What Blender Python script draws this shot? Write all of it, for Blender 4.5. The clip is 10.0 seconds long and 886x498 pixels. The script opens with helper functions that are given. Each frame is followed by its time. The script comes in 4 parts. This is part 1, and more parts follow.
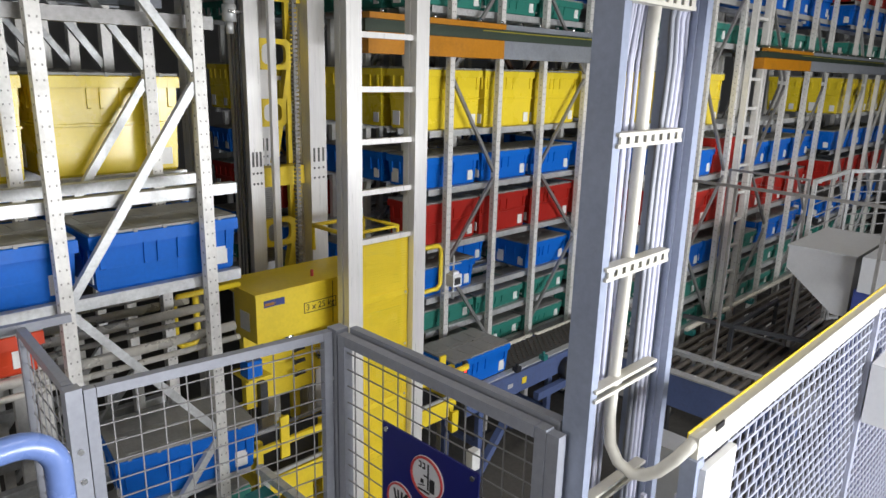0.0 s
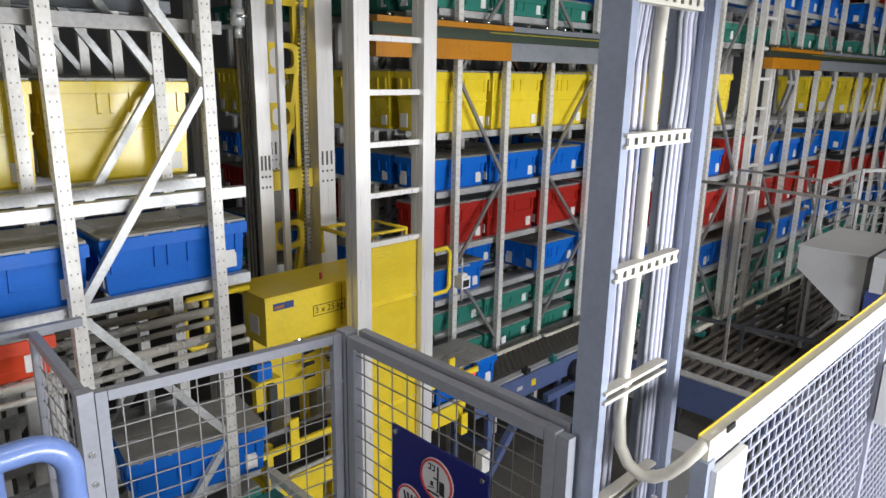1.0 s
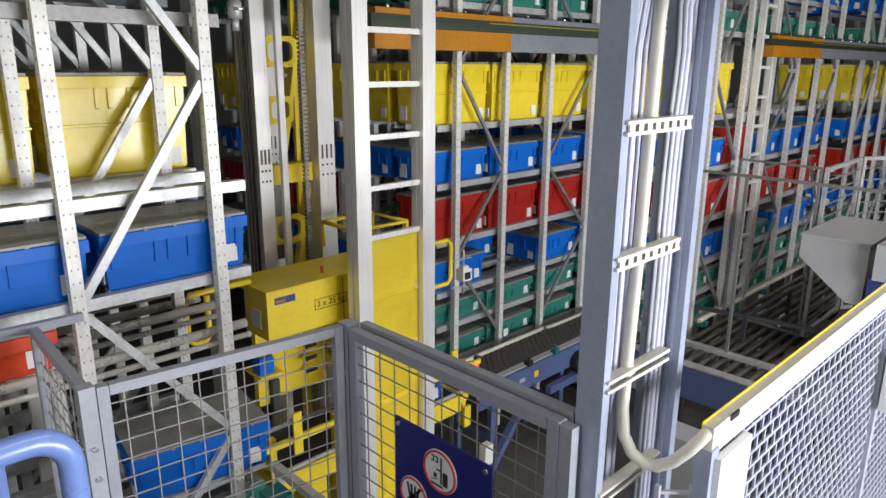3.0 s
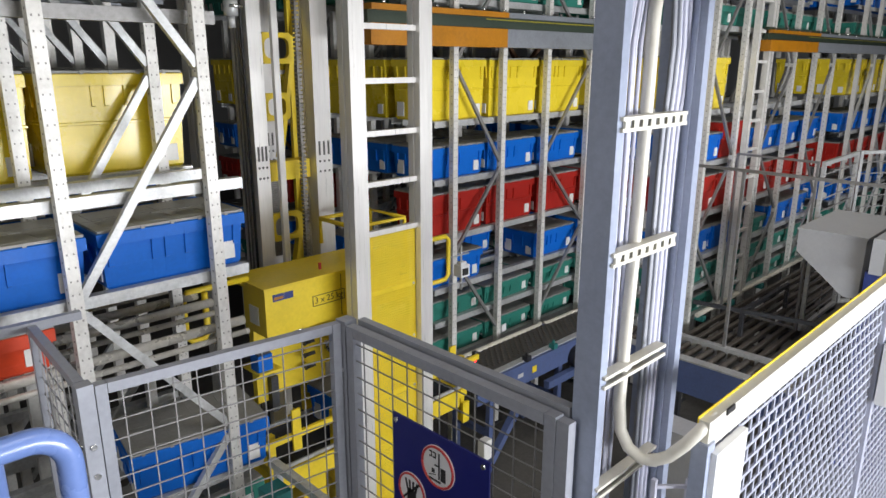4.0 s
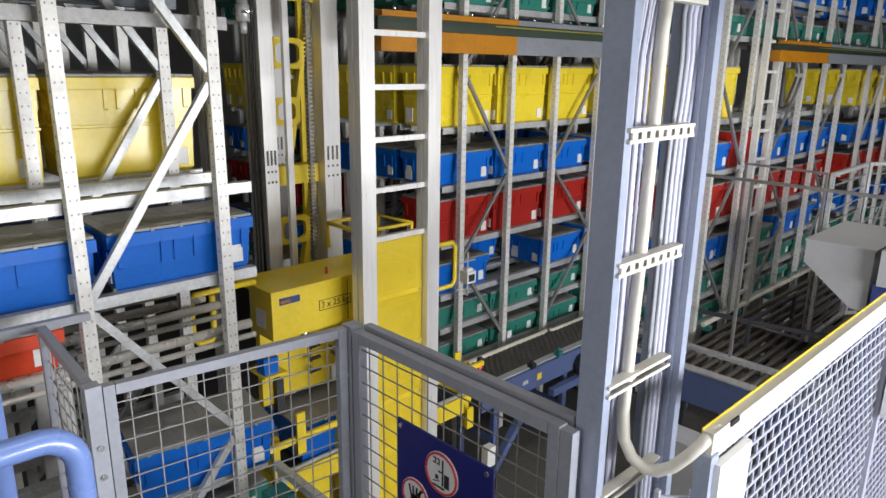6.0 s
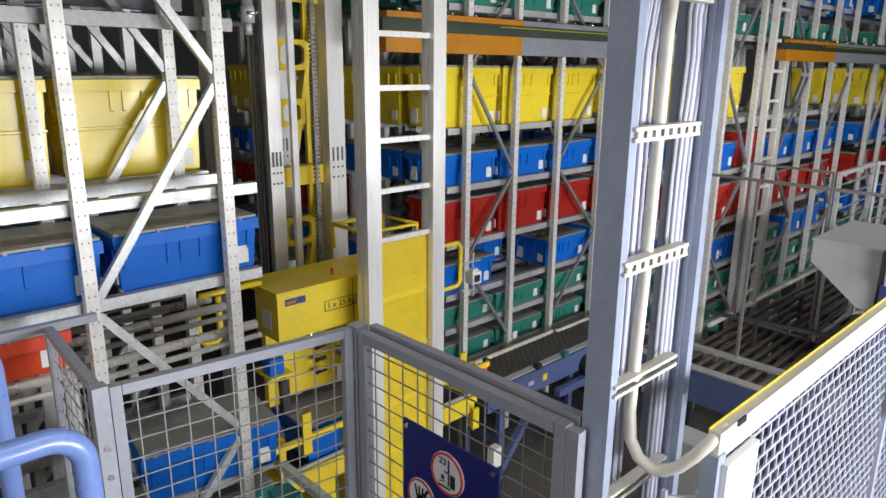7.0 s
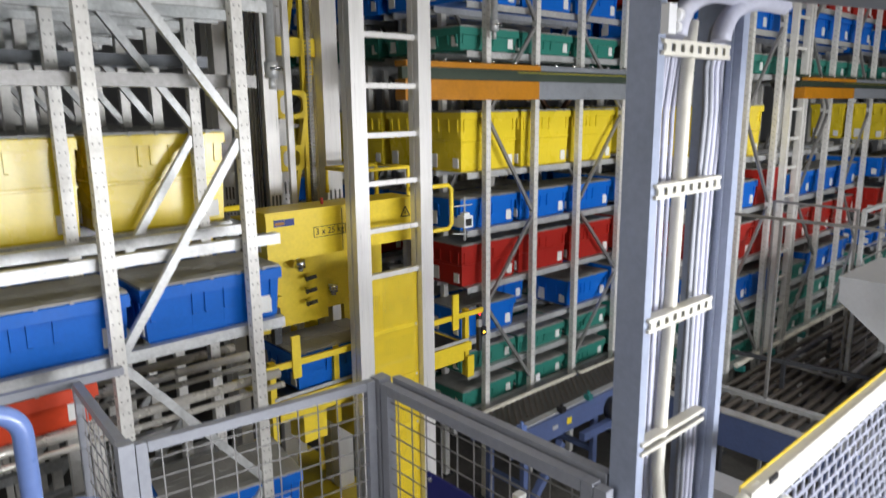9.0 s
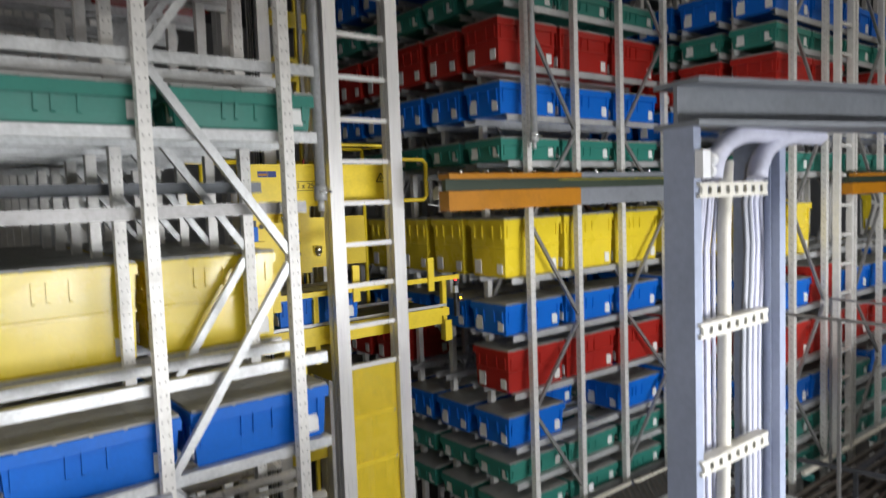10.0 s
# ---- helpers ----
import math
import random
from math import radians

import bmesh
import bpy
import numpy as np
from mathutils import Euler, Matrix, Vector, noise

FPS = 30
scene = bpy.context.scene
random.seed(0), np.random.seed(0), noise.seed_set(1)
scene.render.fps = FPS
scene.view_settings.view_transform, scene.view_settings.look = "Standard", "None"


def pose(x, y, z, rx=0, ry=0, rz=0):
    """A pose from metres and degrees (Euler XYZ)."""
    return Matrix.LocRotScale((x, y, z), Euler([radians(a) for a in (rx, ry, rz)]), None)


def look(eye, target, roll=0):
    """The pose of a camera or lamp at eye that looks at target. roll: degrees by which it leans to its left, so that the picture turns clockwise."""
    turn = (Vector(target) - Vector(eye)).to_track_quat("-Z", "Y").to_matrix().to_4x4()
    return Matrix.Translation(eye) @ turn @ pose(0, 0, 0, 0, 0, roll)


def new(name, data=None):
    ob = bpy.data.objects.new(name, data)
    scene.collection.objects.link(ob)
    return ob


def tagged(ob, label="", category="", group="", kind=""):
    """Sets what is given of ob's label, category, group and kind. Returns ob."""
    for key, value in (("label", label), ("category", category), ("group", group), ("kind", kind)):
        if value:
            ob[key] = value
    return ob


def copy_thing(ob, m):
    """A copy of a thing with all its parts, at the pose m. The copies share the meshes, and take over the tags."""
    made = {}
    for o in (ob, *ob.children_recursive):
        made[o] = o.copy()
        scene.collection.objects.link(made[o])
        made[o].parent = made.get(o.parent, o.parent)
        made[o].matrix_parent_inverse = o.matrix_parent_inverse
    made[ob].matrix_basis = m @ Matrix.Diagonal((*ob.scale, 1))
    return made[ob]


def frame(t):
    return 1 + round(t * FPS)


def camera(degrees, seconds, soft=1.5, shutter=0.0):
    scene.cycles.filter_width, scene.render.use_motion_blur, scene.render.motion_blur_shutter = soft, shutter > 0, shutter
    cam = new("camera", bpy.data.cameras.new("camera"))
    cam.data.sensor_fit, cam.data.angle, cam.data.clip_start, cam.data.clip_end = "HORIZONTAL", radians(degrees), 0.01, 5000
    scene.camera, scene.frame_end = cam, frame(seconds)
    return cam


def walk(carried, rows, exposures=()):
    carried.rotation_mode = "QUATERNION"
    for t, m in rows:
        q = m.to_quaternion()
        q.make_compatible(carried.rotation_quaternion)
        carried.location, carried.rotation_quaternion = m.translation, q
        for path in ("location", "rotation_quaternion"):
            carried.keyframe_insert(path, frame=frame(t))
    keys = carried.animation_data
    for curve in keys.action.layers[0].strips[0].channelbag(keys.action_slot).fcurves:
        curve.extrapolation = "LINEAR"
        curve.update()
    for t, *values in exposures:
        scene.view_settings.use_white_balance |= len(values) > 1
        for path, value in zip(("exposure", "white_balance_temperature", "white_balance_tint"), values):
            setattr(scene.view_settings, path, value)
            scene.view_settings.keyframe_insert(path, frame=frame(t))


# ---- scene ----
cam = camera(65.8, 10.0, shutter=0.6)
PATH = [
    (0, (0.23, -0.007, 2.969), (1.607, 1.352, 2.464), 1.5),
    (0.5, (0.227, -0.01, 2.971), (1.6, 1.355, 2.468), 1.5),
    (1, (0.229, -0.008, 2.969), (1.59, 1.37, 2.47), 1.0),
    (1.5, (0.229, -0.009, 2.967), (1.584, 1.376, 2.472), 1.3),
    (2, (0.23, -0.007, 2.963), (1.587, 1.378, 2.469), 1.1),
    (2.5, (0.234, -0.002, 2.958), (1.589, 1.379, 2.452), 0.7),
    (4, (0.236, -0.01, 2.962), (1.592, 1.362, 2.433), 0.1),
    (4.5, (0.233, -0.009, 2.965), (1.59, 1.36, 2.433), 0.4),
    (5, (0.232, -0.01, 2.967), (1.586, 1.364, 2.438), 0.5),
    (5.5, (0.229, -0.016, 2.973), (1.579, 1.365, 2.453), 0.8),
    (7, (0.229, -0.016, 2.968), (1.563, 1.383, 2.456), 0.5),
    (7.5, (0.227, -0.015, 2.967), (1.555, 1.391, 2.457), 0.6),
    (8, (0.228, -0.014, 2.965), (1.548, 1.4, 2.455), 0.4),
    (8.5, (0.228, -0.014, 2.973), (1.543, 1.404, 2.465), 0.2),
    (9, (0.226, -0.012, 3.019), (1.534, 1.445, 2.61), -0.6),
    (9.5, (0.232, -0.014, 3.068), (1.497, 1.504, 2.761), -1.7),
    (10, (0.225, -0.027, 3.137), (1.459, 1.54, 2.991), -2.1),
]
walk(cam, [(t, look(e, g, r)) for t, e, g, r in PATH])

# ---- world, lamps, exposure ----
world = bpy.data.worlds.new("world")
scene.world = world
world.use_nodes = True
world.node_tree.nodes["Background"].inputs[0].default_value = (0.55, 0.6, 0.7, 1)
world.node_tree.nodes["Background"].inputs[1].default_value = 0.035
scene.view_settings.exposure = 0.0


def area_lamp(x, y, z, sx, sy, watts, colour, target=None):
    d = bpy.data.lights.new("lamp", "AREA")
    d.shape, d.size, d.size_y, d.energy, d.color = "RECTANGLE", sx, sy, watts, colour
    ob = new("lamp", d)
    ob.matrix_world = look((x, y, z), target or (x, y + 0.001, z - 1))
    return ob


WHITE = (1.0, 0.955, 0.89)
COOL = (0.86, 0.92, 1.0)
# Unseen source behind the camera, inferred from highlights, then resized to balance brightness
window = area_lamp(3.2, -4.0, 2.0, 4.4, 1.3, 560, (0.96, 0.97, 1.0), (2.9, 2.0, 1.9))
# Unseen overhead fill lamps, added; the second lights sides facing left
area_lamp(1.2, -0.6, 6.0, 2.4, 0.5, 46, WHITE)
area_lamp(-2.4, 0.2, 5.4, 2.4, 0.5, 46, WHITE)
area_lamp(4.6, 0.3, 6.0, 2.4, 0.5, 46, WHITE)
area_lamp(8.4, 0.6, 6.0, 2.4, 0.5, 46, WHITE)
# Added side fill lamp, unseen, brightens faces turned to -x
area_lamp(-8.0, 0.6, 4.1, 2.4, 1.8, 150, (1.0, 0.97, 0.93), (1.6, 1.0, 2.2))

# ---- materials ----
def node_mat(name):
    m = bpy.data.materials.new(name)
    m.use_nodes = True
    nt = m.node_tree
    return m, nt, nt.nodes["Principled BSDF"]


def surface(name, colour, rough=0.5, metal=0.0, vary=0.12, scale=6.0, bump=0.0, dirt=0.0, dirt_colour=(0.05, 0.045, 0.04), grain=60.0, stretch=(1, 1, 1), coat=0.0, spec=0.5):
    """Paint, metal or plastic with two scales of variation, dirt patches and fine relief."""
    m, nt, p = node_mat(name)
    n, l = nt.nodes, nt.links
    co = n.new("ShaderNodeTexCoord")
    mp = n.new("ShaderNodeMapping")
    mp.inputs["Scale"].default_value = stretch
    l.new(co.outputs["Object"], mp.inputs[0])
    info = n.new("ShaderNodeObjectInfo")
    add = n.new("ShaderNodeVectorMath")
    add.operation = "ADD"
    sc = n.new("ShaderNodeVectorMath")
    sc.operation = "SCALE"
    comb = n.new("ShaderNodeCombineXYZ")
    l.new(info.outputs["Random"], comb.inputs[0])
    l.new(info.outputs["Random"], comb.inputs[2])
    l.new(comb.outputs[0], sc.inputs[0])
    sc.inputs["Scale"].default_value = 37.0
    l.new(mp.outputs[0], add.inputs[0])
    l.new(sc.outputs[0], add.inputs[1])
    big = n.new("ShaderNodeTexNoise")
    big.inputs["Scale"].default_value = scale
    big.inputs["Detail"].default_value = 5
    big.inputs["Roughness"].default_value = 0.6
    fine = n.new("ShaderNodeTexNoise")
    fine.inputs["Scale"].default_value = grain
    fine.inputs["Detail"].default_value = 3
    l.new(add.outputs[0], big.inputs["Vector"])
    l.new(add.outputs[0], fine.inputs["Vector"])
    mixv = n.new("ShaderNodeMath")
    mixv.operation = "ADD"
    l.new(big.outputs[0], mixv.inputs[0])
    l.new(fine.outputs[0], mixv.inputs[1])
    ramp = n.new("ShaderNodeMapRange")
    ramp.inputs["From Min"].default_value, ramp.inputs["From Max"].default_value = 0.6, 1.4
    ramp.inputs["To Min"].default_value, ramp.inputs["To Max"].default_value = 1 - vary, 1 + vary
    l.new(mixv.outputs[0], ramp.inputs["Value"])
    col = n.new("ShaderNodeVectorMath")
    col.operation = "SCALE"
    col.inputs[0].default_value = colour
    l.new(ramp.outputs[0], col.inputs["Scale"])
    out = col.outputs[0]
    if dirt > 0:
        dn = n.new("ShaderNodeTexNoise")
        dn.inputs["Scale"].default_value = scale * 2.3
        dn.inputs["Detail"].default_value = 8
        dn.inputs["Roughness"].default_value = 0.7
        l.new(add.outputs[0], dn.inputs["Vector"])
        dr = n.new("ShaderNodeMapRange")
        dr.inputs["From Min"].default_value, dr.inputs["From Max"].default_value = 0.5, 0.72
        dr.inputs["To Max"].default_value = dirt
        l.new(dn.outputs[0], dr.inputs["Value"])
        mx = n.new("ShaderNodeMix")
        mx.data_type = "RGBA"
        l.new(dr.outputs[0], mx.inputs[0])
        l.new(out, mx.inputs[6])
        mx.inputs[7].default_value = (*dirt_colour, 1)
        out = mx.outputs[2]
    l.new(out, p.inputs["Base Color"])
    rr = n.new("ShaderNodeMapRange")
    rr.inputs["From Min"].default_value, rr.inputs["From Max"].default_value = 0.3, 0.7
    rr.inputs["To Min"].default_value, rr.inputs["To Max"].default_value = max(0.05, rough - 0.1), min(1, rough + 0.12)
    l.new(big.outputs[0], rr.inputs["Value"])
    l.new(rr.outputs[0], p.inputs["Roughness"])
    p.inputs["Metallic"].default_value = metal
    p.inputs["Coat Weight"].default_value = coat
    p.inputs["Specular IOR Level"].default_value = spec
    if bump:
        b = n.new("ShaderNodeBump")
        b.inputs["Strength"].default_value = bump
        b.inputs["Distance"].default_value = 0.004
        l.new(mixv.outputs[0], b.inputs["Height"])
        l.new(b.outputs[0], p.inputs["Normal"])
    return m


M_YEL = surface("yellow_plastic", (0.73, 0.565, 0.032), 0.25, vary=0.06, scale=3, bump=0.03, dirt=0.1, dirt_colour=(0.36, 0.25, 0.02), spec=0.5)
M_BLUE = surface("blue_plastic", (0.003, 0.125, 0.55), 0.42, vary=0.1, scale=4, bump=0.05, dirt=0.12, dirt_colour=(0.02, 0.08, 0.2), spec=0.25)
M_RED = surface("red_plastic", (0.36, 0.018, 0.012), 0.45, vary=0.1, scale=4, bump=0.05, dirt=0.18, dirt_colour=(0.09, 0.025, 0.02), spec=0.25)
M_GREEN = surface("green_plastic", (0.028, 0.19, 0.148), 0.45, vary=0.1, scale=4, bump=0.05, dirt=0.2, dirt_colour=(0.05, 0.1, 0.08), spec=0.35)
M_LID = surface("grey_lid_plastic", (0.27, 0.27, 0.255), 0.45, vary=0.15, scale=4, bump=0.06, dirt=0.3, dirt_colour=(0.15, 0.145, 0.13))
M_LABEL = surface("white_paper", (0.72, 0.72, 0.7), 0.6, vary=0.06, scale=30)
M_GALV = surface("galvanised_steel", (0.5, 0.51, 0.51), 0.42, 0.4, vary=0.22, scale=12, bump=0.06, dirt=0.3, dirt_colour=(0.22, 0.21, 0.19))
M_POST = surface("pale_rack_steel", (0.66, 0.65, 0.62), 0.45, 0.15, vary=0.12, scale=9, bump=0.05, dirt=0.3, dirt_colour=(0.33, 0.31, 0.27))
M_DARKSTEEL = surface("dark_steel", (0.06, 0.063, 0.07), 0.5, 0.5, vary=0.25, scale=10, bump=0.08)
M_HOLE = surface("punched_hole", (0.12, 0.12, 0.115), 0.9, vary=0.1)
M_ALU = surface("brushed_aluminium", (0.74, 0.73, 0.71), 0.36, 0.35, vary=0.08, scale=3, bump=0.04, stretch=(30, 30, 1.0), grain=9)
M_GREYPAINT = surface("lilac_grey_paint", (0.3, 0.315, 0.36), 0.42, 0.05, vary=0.1, scale=5, bump=0.04, dirt=0.15, dirt_colour=(0.18, 0.18, 0.2))
M_FENCEWIRE = surface("pale_fence_wire", (0.27, 0.265, 0.265), 0.45, 0.3, vary=0.1, scale=8)
M_COLUMN = surface("grey_column_paint", (0.34, 0.385, 0.5), 0.36, 0.1, vary=0.12, scale=4, bump=0.04, dirt=0.2, dirt_colour=(0.22, 0.25, 0.3))
M_CYEL = surface("yellow_machine_paint", (0.8, 0.6, 0.03), 0.4, vary=0.08, scale=4, bump=0.03, dirt=0.16, dirt_colour=(0.3, 0.2, 0.03))
M_ORANGE = surface("orange_paint", (0.39, 0.155, 0.004), 0.45, vary=0.14, scale=4, dirt=0.35, dirt_colour=(0.13, 0.06, 0.012))
M_BEAMGREY = surface("grey_beam_paint", (0.2, 0.215, 0.24), 0.5, 0.15, vary=0.14, scale=4, dirt=0.25, dirt_colour=(0.1, 0.1, 0.11))
M_GREENDARK = surface("dark_green_band", (0.03, 0.045, 0.03), 0.55, vary=0.2, scale=5)
M_CONVBLUE = surface("conveyor_blue_paint", (0.08, 0.113, 0.24), 0.45, vary=0.12, scale=6, dirt=0.3, dirt_colour=(0.06, 0.065, 0.09))
M_CHAIN = surface("dark_belt", (0.07, 0.066, 0.06), 0.55, 0.2, vary=0.3, scale=20, bump=0.2, dirt=0.3, dirt_colour=(0.2, 0.19, 0.17))
# base colour lowered to carry the shade over the conveyors, besides the dirt
M_ROLLER = surface("worn_shaded_roller_steel", (0.11, 0.095, 0.08), 0.5, 0.4, vary=0.3, scale=10, dirt=0.5, dirt_colour=(0.05, 0.04, 0.03))
M_TUBE = surface("cream_tube", (0.6, 0.57, 0.49), 0.38, vary=0.1, scale=6, dirt=0.35, dirt_colour=(0.28, 0.24, 0.18))
M_SHINETUBE = surface("worn_bright_tube", (0.62, 0.6, 0.55), 0.27, 0.4, vary=0.15, scale=5, dirt=0.25, dirt_colour=(0.25, 0.22, 0.17))
M_ORANGERED = surface("orange_red_plastic", (0.6, 0.055, 0.015), 0.42, vary=0.08, scale=4, bump=0.05, spec=0.3)
M_CABLE = surface("pale_cable", (0.56, 0.57, 0.68), 0.45, vary=0.1, scale=10)
M_RAILWHITE = surface("cream_white_paint", (0.66, 0.64, 0.57), 0.42, vary=0.06, scale=5, dirt=0.2, dirt_colour=(0.45, 0.4, 0.3))
M_MESH = surface("blue_white_mesh_paint", (0.42, 0.44, 0.54), 0.4, 0.1, vary=0.08, scale=8)
M_STRIPE = surface("dull_yellow_stripe", (0.3, 0.27, 0.03), 0.5, vary=0.15, scale=10)
M_PUNCH = surface("punched_slot", (0.24, 0.235, 0.22), 0.8, vary=0.1)
M_BRACE = surface("dull_grey_brace", (0.26, 0.255, 0.25), 0.4, 0.4, vary=0.2, scale=14, dirt=0.3, dirt_colour=(0.1, 0.09, 0.08))
M_PIPE = surface("light_blue_pipe_paint", (0.16, 0.245, 0.54), 0.3, vary=0.07, scale=6, coat=0.2)
M_SIGN = surface("navy_sign", (0.012, 0.016, 0.16), 0.35, vary=0.06, scale=5)
M_SIGNWHITE = surface("sign_white", (0.75, 0.76, 0.78), 0.4, vary=0.04)
M_SIGNRED = surface("sign_red", (0.5, 0.05, 0.05), 0.4, vary=0.04)
M_BLACK = surface("black_plastic", (0.02, 0.02, 0.022), 0.45, vary=0.2)
M_INK = surface("dark_ink", (0.05, 0.045, 0.02), 0.6, vary=0.1)
M_NAVY = surface("navy_sticker", (0.03, 0.05, 0.2), 0.5, vary=0.1)
M_HOPPER = surface("light_grey_sheet", (0.47, 0.48, 0.5), 0.42, 0.1, vary=0.06, scale=3, dirt=0.15, dirt_colour=(0.3, 0.3, 0.31))
M_FLOOR = surface("stained_concrete", (0.085, 0.08, 0.073), 0.7, vary=0.3, scale=1.6, bump=0.2, dirt=0.5, dirt_colour=(0.035, 0.032, 0.03), grain=40)
M_WALL = surface("grey_wall_panel", (0.42, 0.43, 0.44), 0.7, vary=0.08, scale=0.8)
M_CEIL = surface("ceiling_sheet", (0.2, 0.21, 0.22), 0.8, vary=0.1, scale=0.7)
M_BROWN = surface("brown_brace", (0.09, 0.045, 0.025), 0.6, 0.2, vary=0.2)
M_TEAL = surface("teal_fitting", (0.02, 0.16, 0.15), 0.45, vary=0.1)
M_CHROME = surface("bright_bolt", (0.8, 0.8, 0.8), 0.2, 1.0, vary=0.05)


def glow_mat(name, colour, strength):
    m, nt, p = node_mat(name)
    p.inputs["Base Color"].default_value = (*colour, 1)
    p.inputs["Emission Color"].default_value = (*colour, 1)
    p.inputs["Emission Strength"].default_value = strength
    return m


M_LEDR = glow_mat("red_led", (1, 0.02, 0.03), 6)
M_LEDY = glow_mat("amber_led", (1, 0.6, 0.03), 5)

# ---- mesh helpers ----
def bx(bm, x0, y0, z0, x1, y1, z1):
    vs = [bm.verts.new((x, y, z)) for x in (x0, x1) for y in (y0, y1) for z in (z0, z1)]
    for q in ((0, 1, 3, 2), (4, 6, 7, 5), (0, 4, 5, 1), (2, 3, 7, 6), (0, 2, 6, 4), (1, 5, 7, 3)):
        bm.faces.new([vs[i] for i in q])
    return vs


def bar(bm, a, b, w, h, up=(0, 0, 1)):
    """A square bar from a to b, w across and h along up."""
    a, b = Vector(a), Vector(b)
    d = (b - a).normalized()
    u = Vector(up)
    if abs(d.dot(u)) > 0.98:
        u = Vector((0, 1, 0))
    s = d.cross(u).normalized()
    u = s.cross(d).normalized()
    vs = [bm.verts.new(p + s * (i * w / 2) + u * (j * h / 2)) for p in (a, b) for i, j in ((-1, -1), (1, -1), (1, 1), (-1, 1))]
    for q in ((3, 2, 1, 0), (4, 5, 6, 7), (0, 1, 5, 4), (1, 2, 6, 5), (2, 3, 7, 6), (3, 0, 4, 7)):
        bm.faces.new([vs[i] for i in q])


def tube(bm, pts, r, n=10):
    """A round pipe through points."""
    pts = [Vector(p) for p in pts]
    rings, side = [], None
    for i, p in enumerate(pts):
        d = (pts[min(i + 1, len(pts) - 1)] - pts[max(i - 1, 0)]).normalized()
        if side is None:
            side = d.orthogonal().normalized()
        side = (side - d * side.dot(d)).normalized()
        o = d.cross(side)
        rings.append([bm.verts.new(p + (side * math.cos(k * 2 * math.pi / n) + o * math.sin(k * 2 * math.pi / n)) * r) for k in range(n)])
    for a, b in zip(rings, rings[1:]):
        for k in range(n):
            f = bm.faces.new((a[k], a[(k + 1) % n], b[(k + 1) % n], b[k]))
            f.smooth = True
    bm.faces.new(rings[0][::-1])
    bm.faces.new(rings[-1])


def arc(c, r, a0, a1, ax, ay, n=8):
    c, ax, ay = Vector(c), Vector(ax), Vector(ay)
    return [c + (ax * math.cos(radians(a0 + (a1 - a0) * i / n)) + ay * math.sin(radians(a0 + (a1 - a0) * i / n))) * r for i in range(n + 1)]


def mesh_of(name, bm, material, bevel=0.0):
    if bevel:
        bmesh.ops.bevel(bm, geom=[e for e in bm.edges if len(e.link_faces) == 2 and e.calc_face_angle(0) > 0.6], offset=bevel, segments=2, affect="EDGES", clamp_overlap=True)
    bmesh.ops.recalc_face_normals(bm, faces=bm.faces)
    me = bpy.data.meshes.new(name)
    bm.to_mesh(me)
    bm.free()
    me.materials.append(material)
    return me


def part(name, bm, material, parent, label="", bevel=0.0):
    ob = new(name, mesh_of(name, bm, material, bevel))
    ob.parent = parent
    return tagged(ob, label)


def thing(name, label, category, group="", kind="", bm=None, material=None, bevel=0.0):
    ob = new(name, mesh_of(name, bm, material, bevel) if bm else None)
    return tagged(ob, label, category, group, kind)


def B():
    return bmesh.new()


def words(text, size, m, material, parent, name="lettering"):
    """Lettering of the built-in font as a thin mesh lying in the pose m."""
    cu = bpy.data.curves.new("t", "FONT")
    cu.body, cu.size, cu.extrude, cu.align_x, cu.align_y = text, size, 0.0006, "CENTER", "CENTER"
    tmp = bpy.data.objects.new("t", cu)
    scene.collection.objects.link(tmp)
    me = bpy.data.meshes.new_from_object(tmp.evaluated_get(bpy.context.evaluated_depsgraph_get()))
    bpy.data.objects.remove(tmp)
    me.transform(m)
    me.materials.clear()
    me.materials.append(material)
    ob = new(name, me)
    ob.parent = parent
    return ob


# ---- hall ----
def slab(name, x0, y0, z0, x1, y1, z1, material, label, category):
    b = B()
    bx(b, x0, y0, z0, x1, y1, z1)
    return thing(name, label, category, kind="structure", bm=b, material=material)


slab("floor", -8, -6, -0.2, 22, 16, 0, M_FLOOR, "dark stained concrete hall floor", "floor")
slab("wall_north", -8, 16, 0, 22, 16.2, 7.4, M_WALL, "plain grey end wall behind the racks", "wall")
# wall left open where the front lamp shines in
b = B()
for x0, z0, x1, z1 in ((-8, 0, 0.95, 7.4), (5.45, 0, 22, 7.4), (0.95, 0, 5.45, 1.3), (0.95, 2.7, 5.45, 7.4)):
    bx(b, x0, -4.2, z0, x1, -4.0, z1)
thing("wall_south", "plain grey hall wall with a wide opening for the front lamp", "wall", kind="structure", bm=b, material=M_WALL)
# unseen window added to frame the front lamp
win = thing("window_1", "unseen wide window added round the front lamp, in a grey frame", "window", kind="structure")
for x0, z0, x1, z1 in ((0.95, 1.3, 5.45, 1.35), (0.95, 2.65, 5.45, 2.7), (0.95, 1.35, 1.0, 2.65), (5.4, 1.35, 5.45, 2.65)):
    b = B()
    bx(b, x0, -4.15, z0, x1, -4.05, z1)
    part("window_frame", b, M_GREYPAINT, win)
# gap in the west wall lets the added side fill through
b = B()
for y0, z0, y1, z1 in ((-6.2, 0, -0.7, 7.4), (1.9, 0, 16.2, 7.4), (-0.7, 0, 1.9, 3.1), (-0.7, 5.1, 1.9, 7.4)):
    bx(b, -8.2, y0, z0, -8, y1, z1)
thing("wall_west", "plain grey side wall of the hall with an opening for the fill lamp", "wall", kind="structure", bm=b, material=M_WALL)
